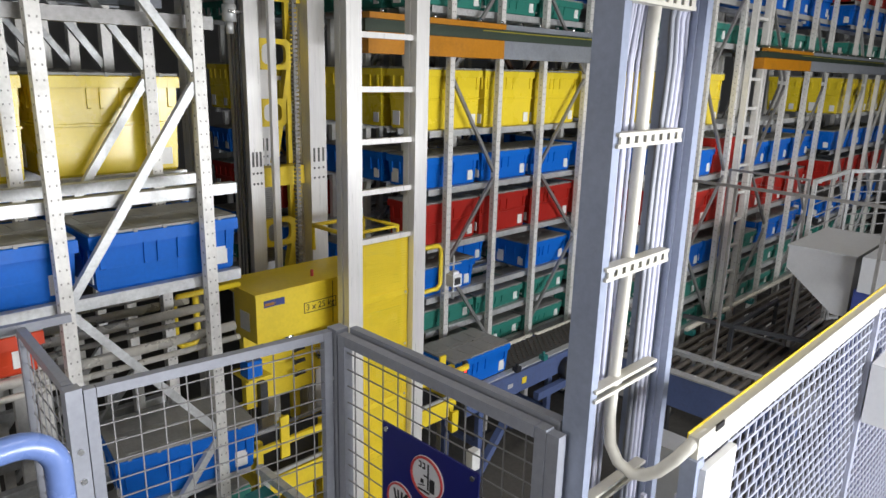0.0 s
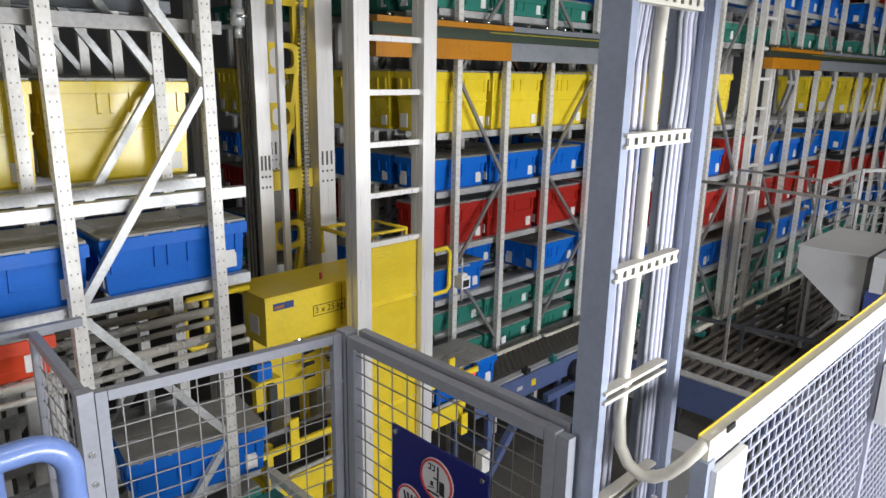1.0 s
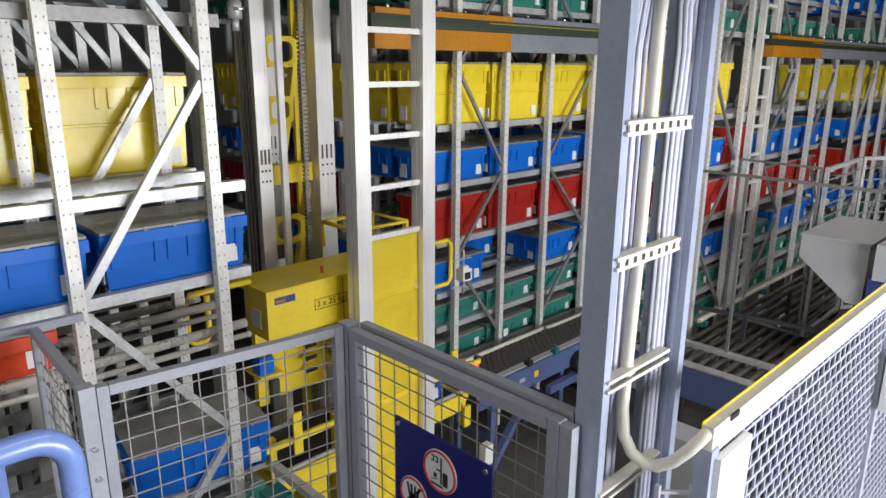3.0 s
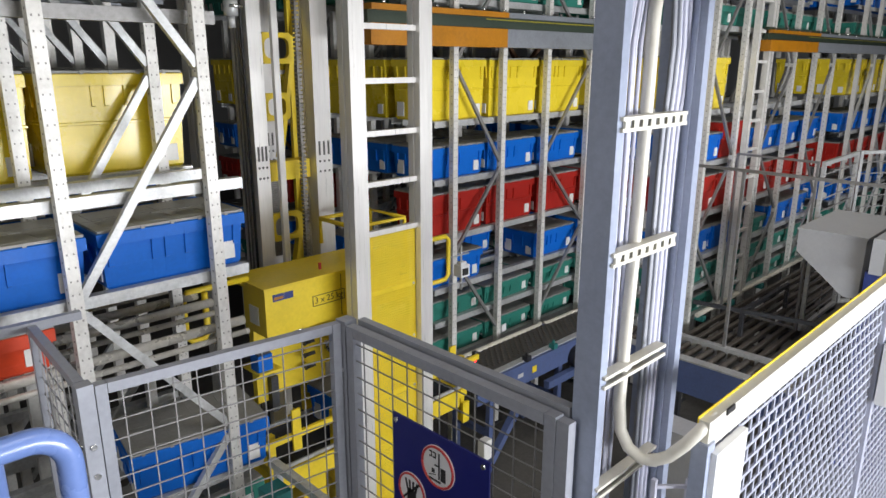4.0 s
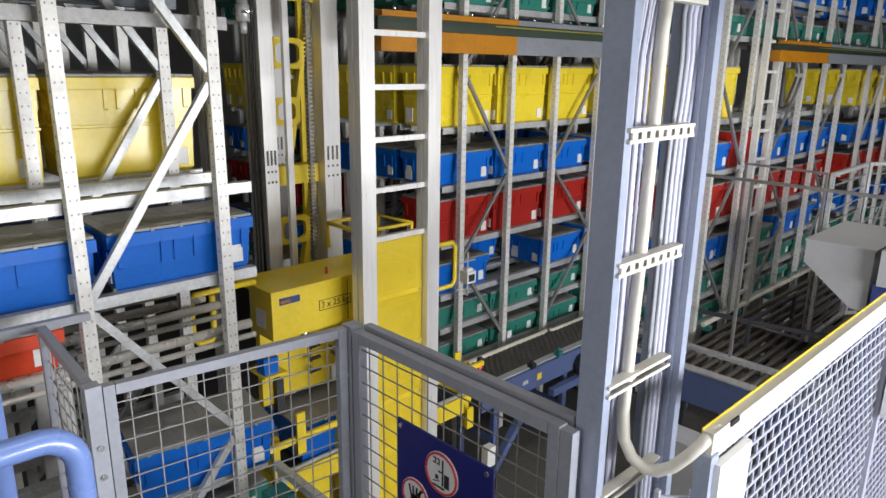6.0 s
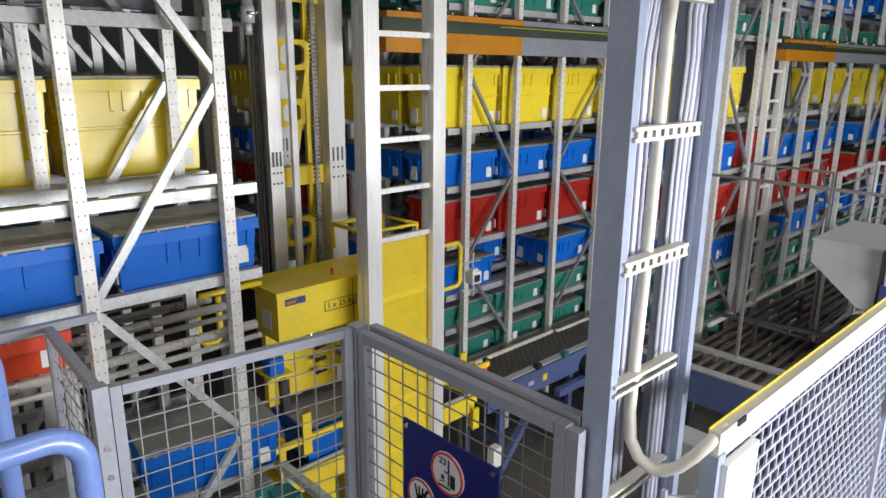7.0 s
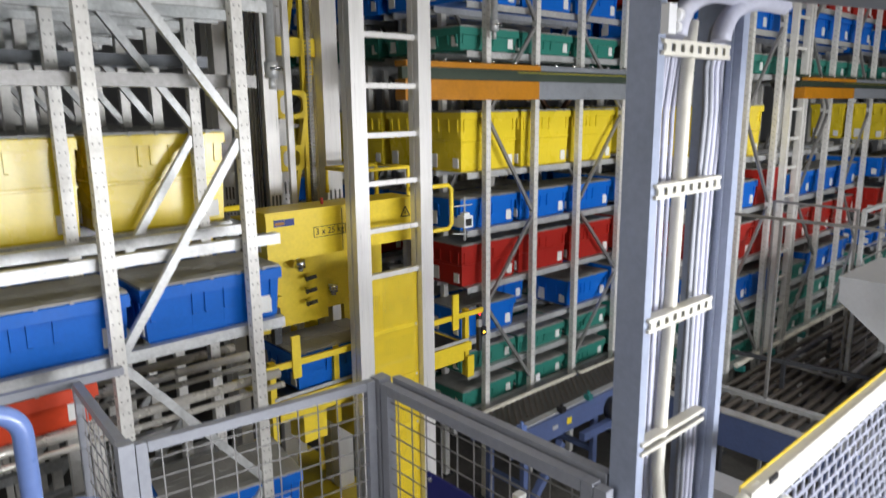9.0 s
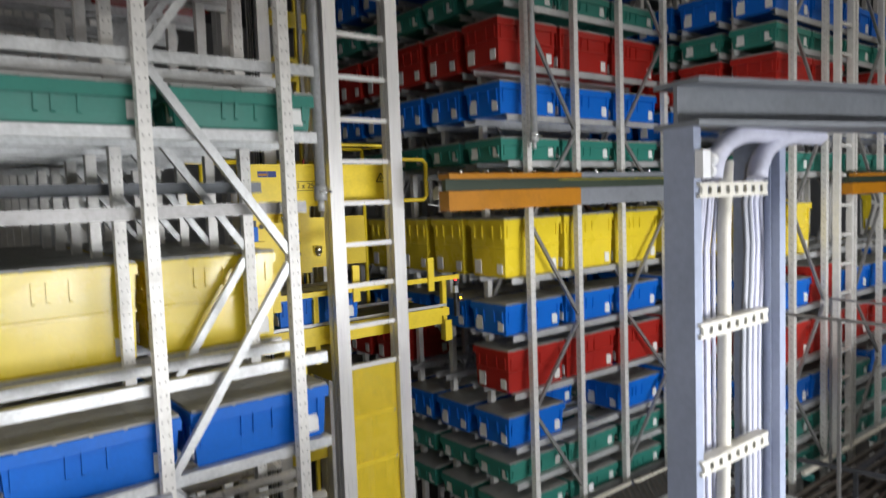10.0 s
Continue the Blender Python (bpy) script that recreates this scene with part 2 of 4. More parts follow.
# frame made up to go round the side fill lamp
win = thing("window_2", "unseen opening added high in the side wall for a fill lamp, in a grey frame", "window", kind="structure")
for y0, z0, y1, z1 in ((-0.7, 3.1, 1.9, 3.15), (-0.7, 5.05, 1.9, 5.1), (-0.7, 3.15, -0.65, 5.05), (1.85, 3.15, 1.9, 5.05)):
    b = B()
    bx(b, -8.15, y0, z0, -8.05, y1, z1)
    part("window_frame", b, M_GREYPAINT, win)
slab("wall_east", 22, -6.2, 0, 22.2, 16.2, 7.4, M_WALL, "plain grey side wall of the hall", "wall")
# Added out of view: cuts the front lamp off from the upper racks
slab("gallery_slab", -8, -4, 2.83, 22, -0.9, 2.95, M_WALL, "unseen plain slab added behind the platform to shade the upper racks", "ceiling")
slab("ceiling", -8.2, -6.2, 7.4, 22.2, 16.2, 7.6, M_CEIL, "dark sheet metal hall ceiling", "ceiling")

# ---- storage bins ----
BL, BW = 0.6, 0.385      # length along the rack front, depth


def bin_body(h, taper=0.022):
    """A tapered open container with rim, proud ribs, hand grips and floor, as one skin."""
    b = B()
    t = 0.012
    long_ribs = ((0.035, 0.055), (0.2, 0.214), (0.252, 0.266), (BL - 0.266, BL - 0.252), (BL - 0.055, BL - 0.035))
    short_ribs = ((0.04, 0.06), (0.13, 0.145), (BW - 0.145, BW - 0.13), (BW - 0.06, BW - 0.04))

    def ring(z, ins, proud):
        pts = [(ins, ins)]
        for x0, x1 in long_ribs:
            pts += [(x0, ins), (x0, ins - proud), (x1, ins - proud), (x1, ins)]
        pts.append((BL - ins, ins))
        for y0, y1 in short_ribs:
            pts += [(BL - ins, y0), (BL - ins + proud, y0), (BL - ins + proud, y1), (BL - ins, y1)]
        pts.append((BL - ins, BW - ins))
        for x0, x1 in reversed(long_ribs):
            pts += [(x1, BW - ins), (x1, BW - ins + proud), (x0, BW - ins + proud), (x0, BW - ins)]
        pts.append((ins, BW - ins))
        for y0, y1 in reversed(short_ribs):
            pts += [(ins, y1), (ins - proud, y1), (ins - proud, y0), (ins, y0)]
        return [b.verts.new((x, y, z)) for x, y in pts]
    zr = h - 0.05
    zk = zr - min(0.085, h * 0.4)
    rise = (zk - 0.012) / (zr - 0.012)
    ik = taper + (0.012 - taper) * rise
    levels = [(0, taper + 0.01, 0.0005), (0.012, taper, 0.0005)]
    if h > 0.3:
        zm = h * 0.5
        im = taper + (0.012 - taper) * (zm - 0.012) / (zr - 0.012)
        levels += [(zm, im, 0.0005), (zm + 0.003, im - 0.006, 0.0005), (zm + 0.012, im - 0.006, 0.0005), (zm + 0.015, im, 0.0005)]
    levels += [(zk, ik, 0.0005), (zk + 0.004, ik, 0.009), (zr, 0.012, 0.009), (zr + 0.001, 0.0, 0.0005), (h - 0.003, 0.0, 0.0005), (h, 0.003, 0.0005), (h, t, 0.0005), (h - 0.02, t + 0.006, 0.0005), (0.02, taper + t, 0.0005)]
    rs = [ring(*q) for q in levels]
    n = len(rs[0])
    b.faces.new(rs[0][::-1])
    for a, c in zip(rs, rs[1:]):
        for k in range(n):
            b.faces.new((a[k], a[(k + 1) % n], c[(k + 1) % n], c[k]))
    b.faces.new(rs[-1])
    return b


def bin_lid(h):
    """Two hinged lid halves with moulded ribs and hinge knuckles."""
    b = B()
    for y0, y1 in ((0.004, BW / 2 - 0.002), (BW / 2 + 0.002, BW - 0.004)):
        bx(b, 0.006, y0, h + 0.002, BL - 0.006, y1, h + 0.012)
        for i in range(4):
            x = 0.05 + i * 0.135
            bx(b, x, y0 + 0.03, h + 0.012, x + 0.1, y1 - 0.03, h + 0.0138)
    for i in range(5):
        x = 0.05 + i * 0.115
        bx(b, x, BW / 2 - 0.009, h + 0.012, x + 0.04, BW / 2 + 0.009, h + 0.016)
        bx(b, x, -0.001, h - 0.002, x + 0.014, 0.01, h + 0.0135)
        bx(b, x, BW - 0.01, h - 0.002, x + 0.014, BW + 0.001, h + 0.0135)
    return b


BIN_KINDS = {
    "yellow": (M_YEL, 0.42, "tall yellow plastic storage bin with white labels on a rack shelf"),
    "blue": (M_BLUE, 0.225, "blue plastic storage bin with grey hinged lid on a rack shelf"),
    "red": (M_RED, 0.31, "red plastic storage bin with grey hinged lid on a rack shelf"),
    "low red": (M_ORANGERED, 0.155, "low orange-red plastic storage bin with grey lid on the tube shelf"),
    "green": (M_GREEN, 0.155, "low green plastic storage bin with grey lid on a rack shelf"),
}
PROTO = {}


def make_bin(kind, label=""):
    material, h, text = BIN_KINDS[kind]
    ob = thing("storage_bin", label or text, "storage bin", group=kind + " bins on the racks")
    part("body", bin_body(h), material, ob)
    part("lid", bin_lid(h), M_LID, ob, "grey two-part hinged lid")
    b = B()
    bx(b, BL - 0.105, 0.013, 0.03, BL - 0.05, 0.018 + 0.001, 0.105)
    part("sticker", b, M_LABEL, ob, "white paper label")
    b = B()
    bx(b, 0.013, 0.045, 0.03, 0.019, 0.1, 0.1)
    part("sticker", b, M_LABEL, ob, "white paper label")
    b = B()
    bx(b, 0.0105, BW - 0.12, 0.025, 0.0165, BW - 0.05, 0.125)
    part("sticker", b, M_LABEL, ob, "white paper label")
    return ob


def put_bin(kind, x, y, z, turn=0.0):
    m = pose(x + random.uniform(-0.008, 0.008), y + random.uniform(-0.006, 0.006), z, 0, 0, turn + random.uniform(-0.6, 0.6))
    if kind not in PROTO:
        PROTO[kind] = make_bin(kind)
        PROTO[kind].matrix_basis = m
        return PROTO[kind]
    return copy_thing(PROTO[kind], m)


# ---- racks ----
PITCH = 0.46


def prism(bm, outline, z0, z1):
    """A closed outline in plan raised from z0 to z1."""
    lo = [bm.verts.new((x, y, z0)) for x, y in outline]
    hi = [bm.verts.new((x, y, z1)) for x, y in outline]
    bm.faces.new(lo[::-1])
    bm.faces.new(hi)
    n = len(outline)
    for i in range(n):
        bm.faces.new((lo[i], lo[(i + 1) % n], hi[(i + 1) % n], hi[i]))


def post_mesh(h):
    """A lipped channel: web to the front, two flanges, two lips."""
    b = B()
    prism(b, ((-0.023, -0.022), (0.023, -0.022), (0.023, 0.022), (0.01, 0.022), (0.01, 0.019), (0.02, 0.019), (0.02, -0.019), (-0.02, -0.019), (-0.02, 0.019), (-0.01, 0.019), (-0.01, 0.022), (-0.023, 0.022)), 0, h)
    return mesh_of("post", b, M_POST)


def hole_mesh(h, z0):
    b = B()
    z = z0
    while z < h:
        for x in (-0.011, 0.011):
            bx(b, x - 0.0026, -0.0228, z, x + 0.0026, -0.0215, z + 0.007)
        bx(b, -0.0238, -0.005, z + 0.02, -0.0225, 0.003, z + 0.028)
        z += 0.05
    return mesh_of("holes", b, M_PUNCH)


POST = post_mesh(6.6)
HOLES = hole_mesh(4.6, 0.4)


def storage_rack(label):
    return thing("storage_rack", label, "storage rack", group="storage racks")


def rack_frame(rack, x_posts, y, zigzag, holes=False, pairs=None, brace_mat=None):
    """One upright frame across the rack: posts with perforations and diagonal braces."""
    for x in x_posts:
        p = new("post", POST)
        p.parent, p.location = rack, (x, y, 0)
        if holes:
            q = tagged(new("perforation", HOLES), kind="stuff")
            q.parent = p
        f = new("foot_plate", FOOT)
        f.parent, f.location = rack, (x, y, 0)
    for i, j in pairs or [(i, i + 1) for i in range(0, len(x_posts) - 1, 2)]:
        for (s0, za), (s1, zb) in zip(zigzag, zigzag[1:]):
            b = B()
            xa, xb = (x_posts[i], x_posts[j])[s0], (x_posts[i], x_posts[j])[s1]
            lean = 0.018 if xb > xa else -0.018
            fall = 0.026 if zb > za else -0.026
            bar(b, (xa + lean, y, za + fall), (xb - lean, y, zb - fall), 0.026 if brace_mat is None else 0.02, 0.032 if brace_mat is None else 0.025)
            part("brace", b, brace_mat or M_GALV, rack, "steel diagonal brace")


def shelf_rail(rack, x0, x1, y, z):
    """An angle rail along the rack front: upright lip and flat ledge."""
    b = B()
    prof = ((y, z - 0.045), (y + 0.022, z - 0.045), (y + 0.022, z - 0.041), (y + 0.004, z - 0.041), (y + 0.004, z - 0.004), (y + 0.045, z - 0.004), (y + 0.045, z), (y, z))
    lo = [b.verts.new((x0, *p)) for p in prof]
    hi = [b.verts.new((x1, *p)) for p in prof]
    b.faces.new(lo)
    b.faces.new(hi[::-1])
    for i in range(8):
        b.faces.new((lo[i], lo[(i + 1) % 8], hi[(i + 1) % 8], hi[i]))
    return part("shelf_rail", b, M_GALV, rack, "galvanised steel angle rail")


_b = B()
bx(_b, -0.05, -0.05, 0, 0.05, 0.05, 0.008)
FOOT = mesh_of("foot_plate", _b, M_DARKSTEEL)
RACK_L = storage_rack("pale perforated steel storage rack with diagonal braces and bins")
RACK_M = storage_rack("pale steel storage rack filled with coloured bins beside the crane aisle")
RACK_R = storage_rack("pale steel storage rack with a ladder on its front")
RACK_F = storage_rack("distant pale steel storage rack with coloured bins")
# left rack
LX = (-0.17, 0.38, 0.932, 1.484)
LY0 = 2.58
ZZ = ((0, 0.7), (1, 1.4), (0, 2.1), (1, 2.92), (0, 3.68), (1, 4.45), (0, 5.2), (1, 6.0))
for k in range(12):
    rack_frame(RACK_L, LX, LY0 + PITCH * k, ZZ, holes=k < 2, pairs=((2, 3), (0, 1)) if k < 6 else ((2, 3),))
LBIN_X = (1.05, 0.405, -0.24)
for k in range(6):
    y = LY0 + 0.04 + PITCH * k
    for z in (0.88, 1.17, 2.115, 2.49, 3.44, 3.72, 4.2, 4.62):
        if k > 2 and z < 2:
            continue
        for yy in (y, y + 0.335):
            shelf_rail(RACK_L, -1.2, 1.645, yy, z)
    for z, kind in ((1.17, "blue"), (2.115, "blue"), (2.49, "yellow"), (3.44, "green"), (4.2, "red"), (4.62, "blue")):
        if kind == "yellow" and k == 0 or z == 1.17 and k > 0 or z > 4 and k > 2:
            continue
        for i, x in enumerate(LBIN_X):
            if z == 1.17 and i > 0:
                continue
            put_bin(kind, x, y + 0.01, z, -8 if z == 1.17 and k == 0 else 0)
put_bin("green", 1.05, LY0 + 0.05, 0.88)
for k in range(2):
    for dy, z, r in ((0.03, 1.845, 0.021), (-0.01, 1.805, 0.013), (0.33, 1.85, 0.021), (0.29, 1.81, 0.013)):
        b = B()
        tube(b, [(-1.0, LY0 + 0.05 + PITCH * k + dy, z), (1.62, LY0 + 0.05 + PITCH * k + dy, z)], r)
        part("shelf_tube", b, M_SHINETUBE, RACK_L, "pale round steel tube")
put_bin("low red", 0.26, LY0 + 0.05, 1.87)
for y, z, m in ((2.66, 3.1, M_BRACE), (3.12, 3.2, M_BEAMGREY), (3.6, 3.22, M_BEAMGREY)):
    b = B()
    bx(b, -1.2, y, z, 1.6, y + 0.03, z + 0.05)
    bx(b, -1.2, y + 0.03, z, 1.6, y + 0.06, z + 0.006)
    part("tie_beam", b, m, RACK_L, "dark grey tie beam")

# middle rack
MX = (3.73, 4.25, 4.79, 5.39)
MY0 = 3.42
MLEV = [(0.735, "green"), (1.04, "green"), (1.31, "blue"), (1.71, "red"), (2.135, "blue"), (2.553, "yellow"), (3.39, "green"), (3.715, "blue"), (4.07, "red"), (4.5, "green"), (4.8, "blue"), (5.2, "red")]
MBIN_X = (3.55, 4.175, 4.8)
for k in range(8):
    rack_frame(RACK_M, MX, MY0 + PITCH * k, ((0, 0.8), (1, 1.56), (0, 2.3), (1, 3.1), (0, 3.9), (1, 4.7), (0, 5.5)) if k % 2 else ((1, 0.85), (0, 1.56), (1, 2.2), (0, 2.95), (1, 3.6), (0, 4.4), (1, 5.2)), pairs=((0, 1), (3, 2)), brace_mat=M_BRACE, holes=k == 0)
GAPS = {(1, 1.71), (2, 1.71), (4, 2.135), (3, 1.04), (4, 0.735)}
for k in range(7):
    y = MY0 + 0.06 + PITCH * k
    for z, kind in MLEV:
        shelf_rail(RACK_M, 3.6, 5.45, y, z)
        shelf_rail(RACK_M, 3.6, 5.45, y + 0.335, z)
        for i, x in enumerate(MBIN_X):
            if k > 0 and i > (1 if k < 2 else 0) or (k, z) in GAPS or (k, i, z) == (0, 1, 1.31):
                continue
            put_bin(kind, x, y + 0.012, z)
for z0, z1 in ((2.6, 3.15), (3.15, 2.6), (4.0, 4.6)):
    b = B()
    bar(b, (4.83, 3.92, z0), (5.39, 3.92, z1), 0.04, 0.03)
    part("cross_brace", b, M_BROWN, RACK_M, "dark brown cross brace")

# right rack
RX = (5.728, 6.306, 6.89, 7.49, 8.08, 8.66)
RY0 = 2.5
RLEV = [(0.735, "green"), (1.02, "green"), (1.29, "blue"), (1.69, "red"), (2.135, "blue"), (2.575, "yellow"), (3.25, "green"), (3.6, "blue"), (3.87, "red"), (4.25, "green"), (4.5, "blue")]
for k in range(6):
    rack_frame(RACK_R, RX, RY0 + PITCH * k, ((1, 0.8), (0, 1.5), (1, 2.15), (0, 2.93), (1, 3.65), (0, 4.4), (1, 5.1)), pairs=((0, 1), (3, 2), (5, 4)), brace_mat=M_BRACE, holes=k == 0)
for k in range(6):
    y = RY0 + 0.06 + PITCH * k
    for z, kind in RLEV:
        shelf_rail(RACK_R, 5.58, 8.9, y, z)
        shelf_rail(RACK_R, 5.58, 8.9, y + 0.335, z)
        for i in range(5):
            if z == 2.575 and (k, i) in ((0, 1), (0, 2), (0, 3)):
                continue
            if k > 0 and i > 0 and (k, i, z) not in ((2, 2, 2.575), (2, 3, 2.575)) or (k == 0 and i > 0 and random.random() < 0.12):
                continue
            kd = kind
            if k == 0 and (i, z) in ((1, 2.135), (2, 1.29)):
                kd = "yellow" if z == 2.135 else "green"
            if kd == "yellow" and z == 2.135:
                kd = "red"
            put_bin(kd, 5.62 + 0.625 * i, y + 0.012, z)
lad = thing("rack_ladder", "narrow pale steel ladder fixed to the rack front", "ladder")
for x in (6.335, 6.6):
    b = B()
    bx(b, x, 2.4, 0.8, x + 0.045, 2.45, 6.0)
    part("stile", b, M_POST, lad)
for i in range(20):
    b = B()
    bx(b, 6.38, 2.41, 0.95 + i * 0.25, 6.6, 2.44, 0.975 + i * 0.25)
    part("rung", b, M_POST, lad)

# far rack line behind the right hand aisle
FX = (9.6, 10.2, 10.8, 11.4, 12.0)
for k in range(3):
    rack_frame(RACK_F, FX, 2.5 + PITCH * k, ZZ, pairs=((0, 1), (2, 3)))
for z, kind in RLEV:
    shelf_rail(RACK_F, 9.5, 12.3, 2.56, z)
    shelf_rail(RACK_F, 9.5, 12.3, 2.895, z)
    for i in range(4):
        put_bin(kind, 9.55 + 0.64 * i, 2.575, z)
        if i == 0:
            put_bin(kind, 9.55, 2.575 + PITCH, z)

# ---- orange and grey beams ----
def runway_beam(x0, xm, x1, y, z, f=1.0):
    ob = thing("runway_beam", "orange and grey painted steel beam across the rack front", "beam", group="runway beams")
    for a, c, m, n in ((x0, xm, M_ORANGE, "orange_section"), (xm, x1, M_BEAMGREY, "grey_section")):
        b = B()
        bx(b, a, y, z, c, y + 0.1, z + f * 0.125)
        part(n, b, m, ob, bevel=0.004)
        b = B()
        bx(b, a, y - 0.01, z + f * 0.2, c, y + 0.1, z + f * 0.235)
        part(n, b, m, ob, bevel=0.003)
    b = B()
    bx(b, x0, y + 0.03, z + f * 0.125, x1, y + 0.07, z + 0.2)
    part("web", b, M_GREENDARK, ob, "dark green recessed web")
    b = B()
    bx(b, xm - 0.2, y + 0.026, z + f * 0.182, x1, y + 0.0305, z + f * 0.19)
    part("stripe", b, M_STRIPE, ob, "thin dull yellow stripe")
    for i in range(14):
        b = B()
        x = x0 + 0.12 + i * (x1 - x0) / 14
        tube(b, [(x, y + 0.02, z + f * 0.235), (x, y + 0.02, z + f * 0.258)], 0.011, 6)
        part("bolt", b, M_CHROME, ob)
    return ob


runway_beam(2.9, 4.142, 6.0, 3.29, 3.057)
runway_beam(6.5, 7.7, 10.5, 2.36, 3.05, 0.75)

# hanging pipes
for x, y, z in ((1.78, 2.86, 3.1), (3.72, 3.34, 3.46)):
    ob = thing("drop_pipe", "grey steel pipe hanging from above with a nozzle", "pipe", group="hanging pipes")
    b = B()
    tube(b, [(x, y, z + 0.12), (x, y, 7.4)], 0.024, 12)
    part("pipe", b, M_GALV, ob)
    b = B()
    tube(b, [(x, y, z + 0.05), (x, y, z + 0.12)], 0.031, 12)
    tube(b, [(x, y, z), (x, y, z + 0.05)], 0.016, 10)
    part("nozzle", b, M_GALV, ob, "threaded end fitting")
    b = B()
    tube(b, [(x - 0.02, y - 0.03, z + 0.09), (x + 0.04, y - 0.03, z + 0.09)], 0.008, 8)
    part("clamp", b, M_CHROME, ob, "bright clamp bolt")

# ---- crane ----
crane = thing("stacker_crane", "tall aluminium mast stacker crane with yellow lifting carriage", "stacker crane")


def mast_upright(x0, x1, y0, y1, slots=False):
    """A tall extrusion: two hollow ribs with a groove between, open slots near the joint."""
    b = B()
    ym, g = y0 + (y1 - y0) * 0.5, 0.008
    prism(b, ((x0, y0), (x1, y0), (x1, ym - g), (x1 - g, ym - g), (x1 - g, ym + g), (x1, ym + g), (x1, y1), (x0, y1), (x0, ym + g), (x0 + g, ym + g), (x0 + g, ym - g), (x0, ym - g)), 0.1, 6.9)
    ob = part("mast_upright", b, M_ALU, crane, "brushed aluminium upright", bevel=0.003)
    if slots:
        for i in range(3):
            xs = x0 + (x1 - x0) * (0.22 + 0.28 * i)
            b = B()
            bx(b, xs - 0.007, y0 - 0.002, 2.37, xs + 0.007, y0 + 0.001, 2.46)
            part("slot", b, M_HOLE, ob)
            for z in (2.33, 2.265):
                b = B()
                tube(b, [(xs, y0 - 0.002, z), (xs, y0 + 0.002, z)], 0.008, 8)
                part("bolt_hole", b, M_HOLE, ob)
    return ob


mast_upright(2.319, 2.412, 2.74, 2.836)
mast_upright(2.778, 2.869, 2.74, 2.836)
for y0 in (3.73, 4.42):
    mast_upright(2.34, 2.432, y0, y0 + 0.2, True)
    mast_upright(2.775, 2.9, y0, y0 + 0.2, True)
for i in range(18):
    b = B()
    bx(b, 2.412, 2.768, 2.058 + i * 0.2645, 2.778, 2.8, 2.086 + i * 0.2645)
    part("rung", b, M_ALU, crane, bevel=0.003)
# perforated guard between the front uprights
b = B()
n, m = 26, 132
for i in range(n):
    x = 2.416 + 0.358 * i / (n - 1)
    bx(b, x - 0.0041, 2.789, 0.14, x + 0.0041, 2.792, 2.07)
for j in range(m):
    z = 0.14 + 1.93 * j / (m - 1)
    bx(b, 2.412, 2.788, z - 0.0041, 2.778, 2.793, z + 0.0041)
guard = part("guard_panel", b, M_CYEL, crane, "yellow perforated guard panel")
for z in (0.14, 0.45, 0.77, 1.09, 1.41, 1.73, 2.07):
    b = B()
    bx(b, 2.412, 2.782, z - 0.014, 2.778, 2.788, z + 0.014)
    part("strap", b, M_CYEL, guard)
    for x in (2.425, 2.755):
        b = B()
        tube(b, [(x, 2.777, z), (x, 2.783, z)], 0.008, 8)
        part("bolt", b, M_GALV, guard)
# base
b = B()
bx(b, 2.25, 2.6, 0.03, 2.95, 4.9, 0.2)
bx(b, 2.32, 2.55, 0.05, 2.88, 4.95, 0.12)
part("base_beam", b, M_CYEL, crane, "yellow travelling base beam", bevel=0.01)
# rear mast: yellow welded lattice of ringed plates, ties and diagonals, pole, chain, cables
def ringed_plate(x0, x1, z0, z1, y, w, name):
    """A plate with a rounded opening cut through it."""
    b = B()
    n = 24
    cx, cz = (x0 + x1) / 2, (z0 + z1) / 2
    loops = []
    for yy in (y, y + 0.03):
        outer, inner = [], []
        for k in range(n):
            a = 2 * math.pi * (k + 0.5) / n
            c, q = math.cos(a), math.sin(a)
            e = max(abs(c), abs(q))
            outer.append(b.verts.new((cx + c / e * (x1 - x0) / 2, yy, cz + q / e * (z1 - z0) / 2)))
            e = (c ** 4 + q ** 4) ** 0.25
            inner.append(b.verts.new((cx + c / e * ((x1 - x0) / 2 - w), yy, cz + q / e * ((z1 - z0) / 2 - w))))
        loops.append((outer, inner))
    (o0, i0), (o1, i1) = loops
    for k in range(n):
        m = (k + 1) % n
        b.faces.new((o0[k], o0[m], i0[m], i0[k]))
        b.faces.new((o1[m], o1[k], i1[k], i1[m]))
        b.faces.new((o0[m], o0[k], o1[k], o1[m]))
        b.faces.new((i0[k], i0[m], i1[m], i1[k]))
    return part(name, b, M_CYEL, lat)


b = B()
bx(b, 2.72, 3.9, 0.3, 2.75, 3.93, 6.8)
lat = part("lattice", b, M_CYEL, crane, "yellow welded lattice between the uprights")
